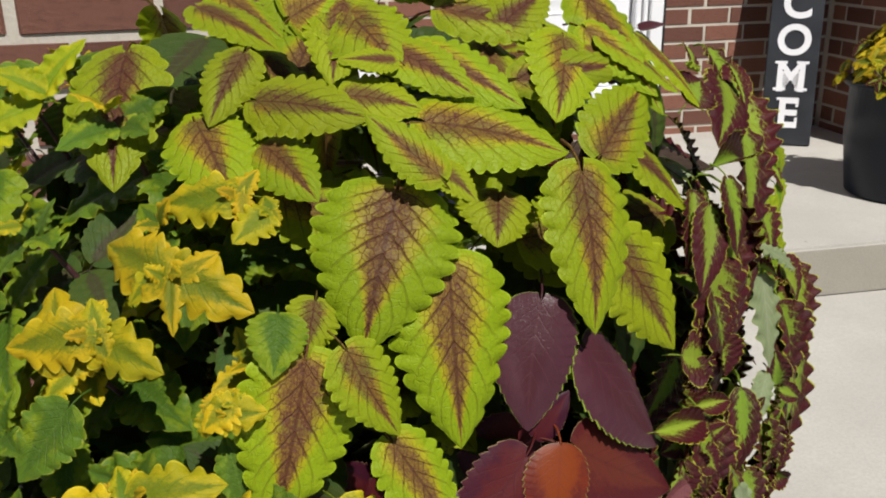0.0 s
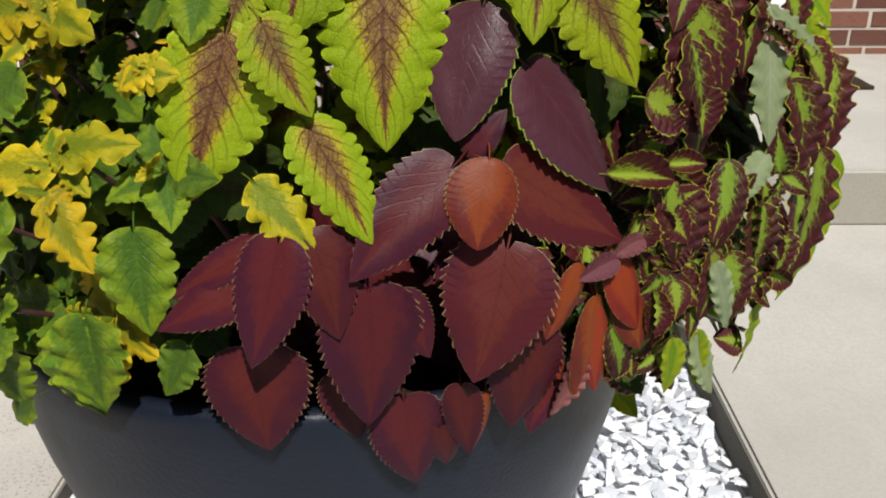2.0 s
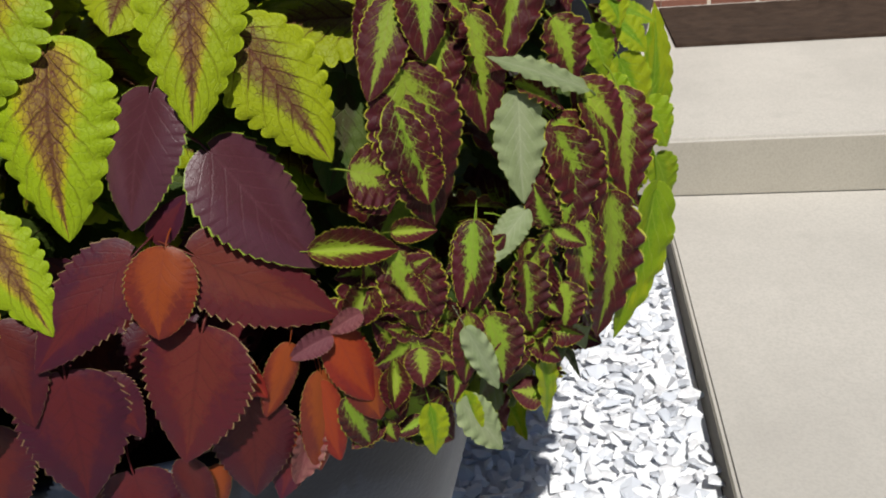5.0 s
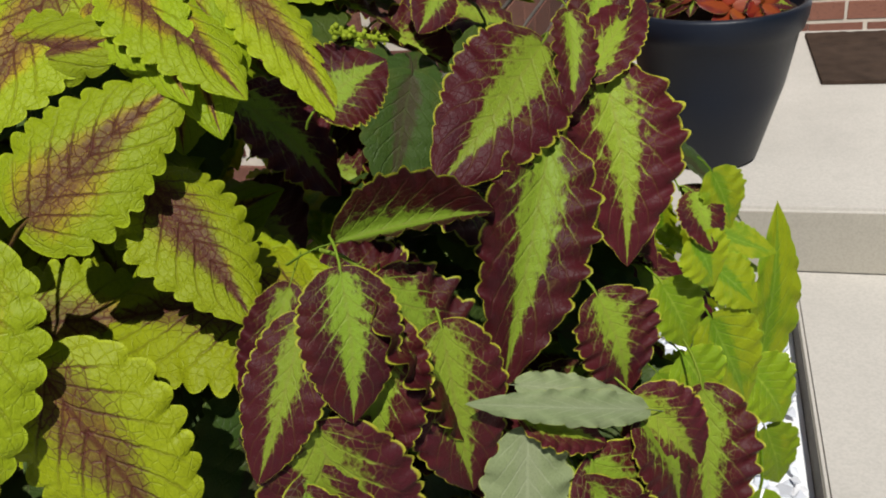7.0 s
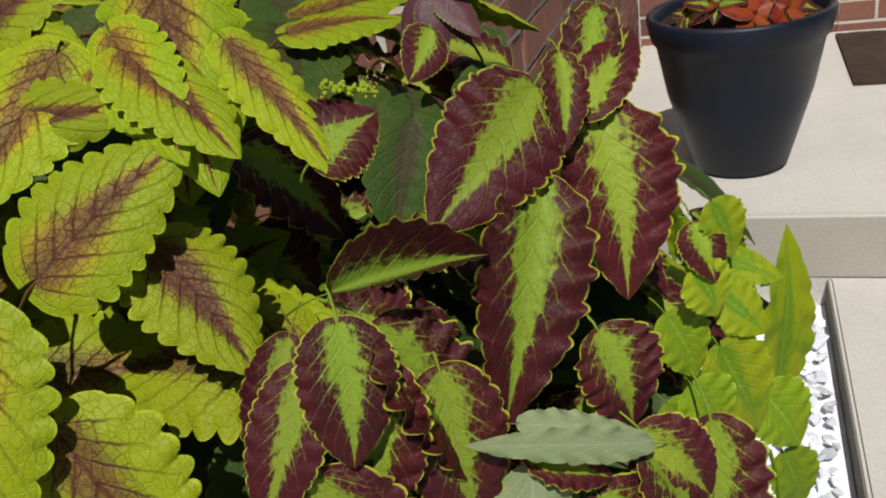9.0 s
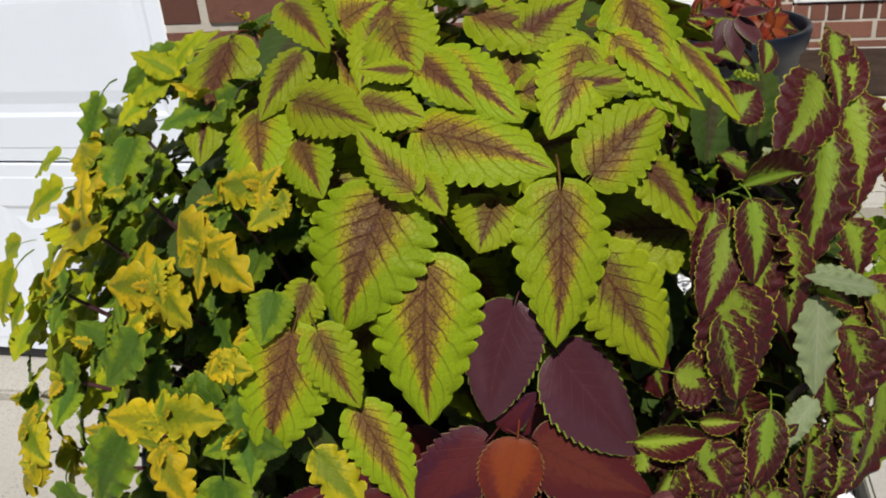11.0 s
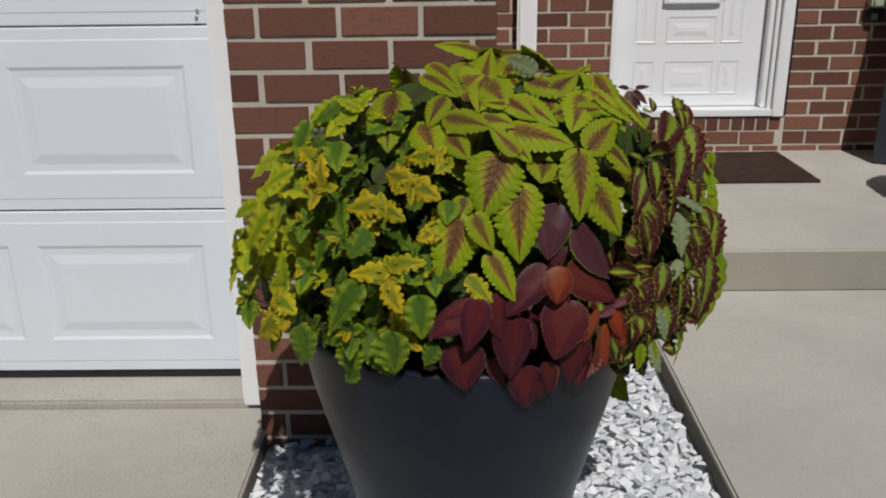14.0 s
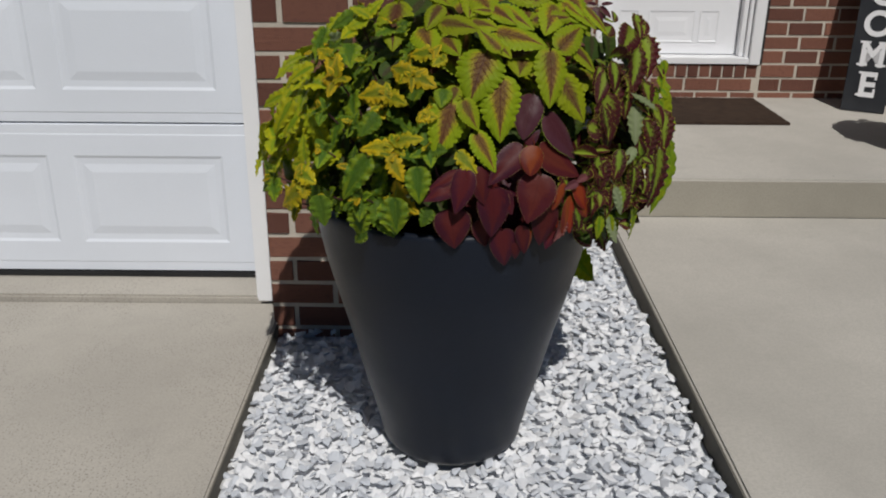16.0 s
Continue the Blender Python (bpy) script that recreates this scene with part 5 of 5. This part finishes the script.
# ---- plants in the porch pots ----
def porch_plant(at, r, key, kind_a, kind_b, label, count, rise, seed):
    rnd = random.Random(seed)
    PLANT[key] = empty("coleus", at + Vector((0, 0, 0.40)), label, "plant", "coleus plants on the porch")
    for k in range(count):
        a, q = rnd.uniform(0, 6.28), rnd.uniform(0.05, 1.0) ** 0.6
        p = at + Vector((math.cos(a) * r * q, math.sin(a) * r * q, 0.42 + rise * (1.05 - q) * rnd.uniform(0.5, 1.0)))
        out = Vector((math.cos(a) * q, math.sin(a) * q, 0.9 - 0.5 * q)).normalized()
        shoot(key, rnd.choice((kind_a, kind_a, kind_b)), p, out, rnd.uniform(0.055, 0.085), 5, 0.9, 0.3)
    for k in range(6):
        a = rnd.uniform(0, 6.28)
        foot, end = at + Vector((0.03 * math.cos(a), 0.03 * math.sin(a), 0.385)), at + Vector((0.6 * r * math.cos(a), 0.6 * r * math.sin(a), 0.42 + 0.5 * rise))
        part("stem", tube([foot, foot.lerp(end, 0.5) + Vector((0, 0, 0.03)), end], 0.005, 0.003, 6), DARK_STEM, PLANT[key], "", True)


porch_plant(POT_B, 0.15, "pot_b", "wine", "ember", "young red and lime coleus in the lipped flowerpot", 14, 0.10, 3)
porch_plant(POT_C, 0.25, "pot_c", "gold", "wine", "yellow and maroon coleus in the plain flowerpot", 46, 0.34, 4)


# ---- marble chips ----
def chips():
    rnd = np.random.default_rng(8)
    forms = []
    for k in range(24):
        bm = bmesh.new()
        r = random.Random(k)
        for n in range(11):
            a, h = n * 2.4 + r.uniform(-0.5, 0.5), r.uniform(-1, 1)
            q = r.uniform(0.7, 1.2) * (1 - 0.45 * abs(h) ** 2)
            bm.verts.new((math.cos(a) * q, math.sin(a) * q, h))
        gone = bmesh.ops.convex_hull(bm, input=bm.verts)["geom_interior"]
        bmesh.ops.delete(bm, geom=[g for g in gone if isinstance(g, bmesh.types.BMVert)], context="VERTS")
        bm.verts.index_update()
        bm.verts.ensure_lookup_table()
        forms.append((np.array([v.co[:] for v in bm.verts]), np.array([[v.index for v in f.verts] for f in bm.faces])))
        bm.free()
    verts, faces, total = [], [], 0

    def lay(x, y, z, size):
        nonlocal total
        co, fa = forms[rnd.integers(len(forms))]
        a, b, c = rnd.uniform(0, 6.28), rnd.uniform(-0.5, 0.5), rnd.uniform(-0.5, 0.5)
        m = np.array(Euler((b, c, a)).to_matrix())
        s = size * np.array([rnd.uniform(0.8, 1.35), rnd.uniform(0.65, 1.0), rnd.uniform(0.26, 0.5)])
        verts.append((co * s) @ m.T + (x, y, z))
        faces.append(fa + total)
        total += len(co)

    x0, x1 = X_DRIVE + 0.012, X_WALK - 0.014
    for y0, y1, xl, step in ((0.1, 1.44, x0, 0.0235), (1.44, 2.41, X_WING + 0.012, 0.0245), (-1.6, 0.1, x0, 0.034), (-6.0, -1.6, x0, 0.05)):
        for gy in np.arange(y0, y1, step):
            for gx in np.arange(xl, x1, step):
                x, y = gx + rnd.normal(0, 0.006), gy + rnd.normal(0, 0.006)
                if not (xl < x < x1) or y > y1 or math.hypot(x - POT_AT.x, y - POT_AT.y) < 0.165:
                    continue
                dip = 0.010 * float(noise.noise(Vector((x * 5, y * 5, 0))))
                lay(x, y, -0.024 + dip + rnd.uniform(-0.010, 0.014), step * rnd.uniform(0.48, 1.02))
    me = bpy.data.meshes.new("gravel")
    me.from_pydata(np.concatenate(verts).tolist(), [], np.concatenate(faces).tolist())
    me.materials.append(CHIPS)
    ob = new("gravel", me)
    return tagged(ob, "loose white crushed marble chips round the planter", "gravel", kind="stuff")


chips()


# ---- bricks ----
def brick_forms():
    forms = []
    for k in range(6):
        r = random.Random(k + 40)
        bm = box(-0.5, 0.5, -1.0, 0.0, -0.5, 0.5)
        front = [f for f in bm.faces if f.normal.y < -0.5]
        bmesh.ops.inset_region(bm, faces=front, thickness=0.028, depth=0.0)
        for v in bm.verts:
            edge = max(abs(v.co.x), abs(v.co.z)) > 0.49
            if v.co.y < -0.9 and edge:
                v.co.y += 0.10 + r.uniform(-0.03, 0.08)
                v.co.x += r.uniform(-0.006, 0.006)
                v.co.z += r.uniform(-0.02, 0.02)
        me = bpy.data.meshes.new("brick")
        bm.to_mesh(me)
        bm.free()
        me.materials.append(BRICK)
        forms.append(me)
    return forms


BRICKS = brick_forms()
lay_rnd = random.Random(77)


def brick(parent, origin, turn, s0, s1, z0, z1):
    ob = new("brick", lay_rnd.choice(BRICKS))
    ob.parent = parent
    mid = Vector(((s0 + s1) / 2, 0, (z0 + z1) / 2))
    proud = 0.030 + lay_rnd.uniform(-0.0018, 0.0022)
    ob.matrix_basis = Matrix.Translation(origin) @ Matrix.Rotation(turn, 4, "Z") @ Matrix.Translation(mid + Vector((0, 0.030, 0))) @ Matrix.Rotation(lay_rnd.uniform(-0.008, 0.008), 4, "Y") @ Matrix.Diagonal((s1 - s0, proud, z1 - z0, 1))


def courses(parent, origin, turn, length, z_low, rows, first, unit=0.2045, pitch=0.0814, joint=0.0135):
    """Running bond from one corner: alternate rows begin with a piece of the first length."""
    for k in range(rows):
        z0, s = z_low + k * pitch, 0.0
        step = first if k % 2 else unit
        while s < length - 0.02:
            e = min(s + step, length)
            jog = lay_rnd.uniform(-0.003, 0.003)
            brick(parent, origin, turn, s + (joint / 2 if s > 0 else 0) + (jog if s > 0 else 0), e - (joint / 2 if e < length else 0) + (jog if e < length else 0), z0 + joint / 2, z0 + pitch - joint / 2)
            s, step = e, unit


courses(wall_garage, (-0.468, Y_BRICK, 0), 0, X_WING + 0.468, -0.088, 20, 0.078)
courses(wall_wing, (X_WING, Y_BRICK + 0.032, 0), math.pi / 2, 2.56, -0.006, 16, 0.10)
courses(wall_front_left, (X_WING + 0.003, Y_HOUSE, 0), 0, 0.745, Z_PORCH - 0.046, 18, 0.11)
courses(wall_front_right, (1.9425, Y_HOUSE, 0), 0, X_SIDE - 1.945, Z_PORCH - 0.046, 18, 0.125)
courses(wall_side, (X_SIDE, Y_HOUSE - 0.033, 0), -math.pi / 2, 0.93, Z_PORCH - 0.046, 16, 0.10)
courses(wall_sill, (0.957, Y_HOUSE, 0), 0, 0.966, Z_PORCH - 0.046, 2, 0.13)
for k in range(14):
    brick(wall_sill, (0.957, Y_HOUSE, 0), 0, 0.966 / 14 * k + 0.005, 0.966 / 14 * (k + 1) - 0.005, 0.331, 0.400)
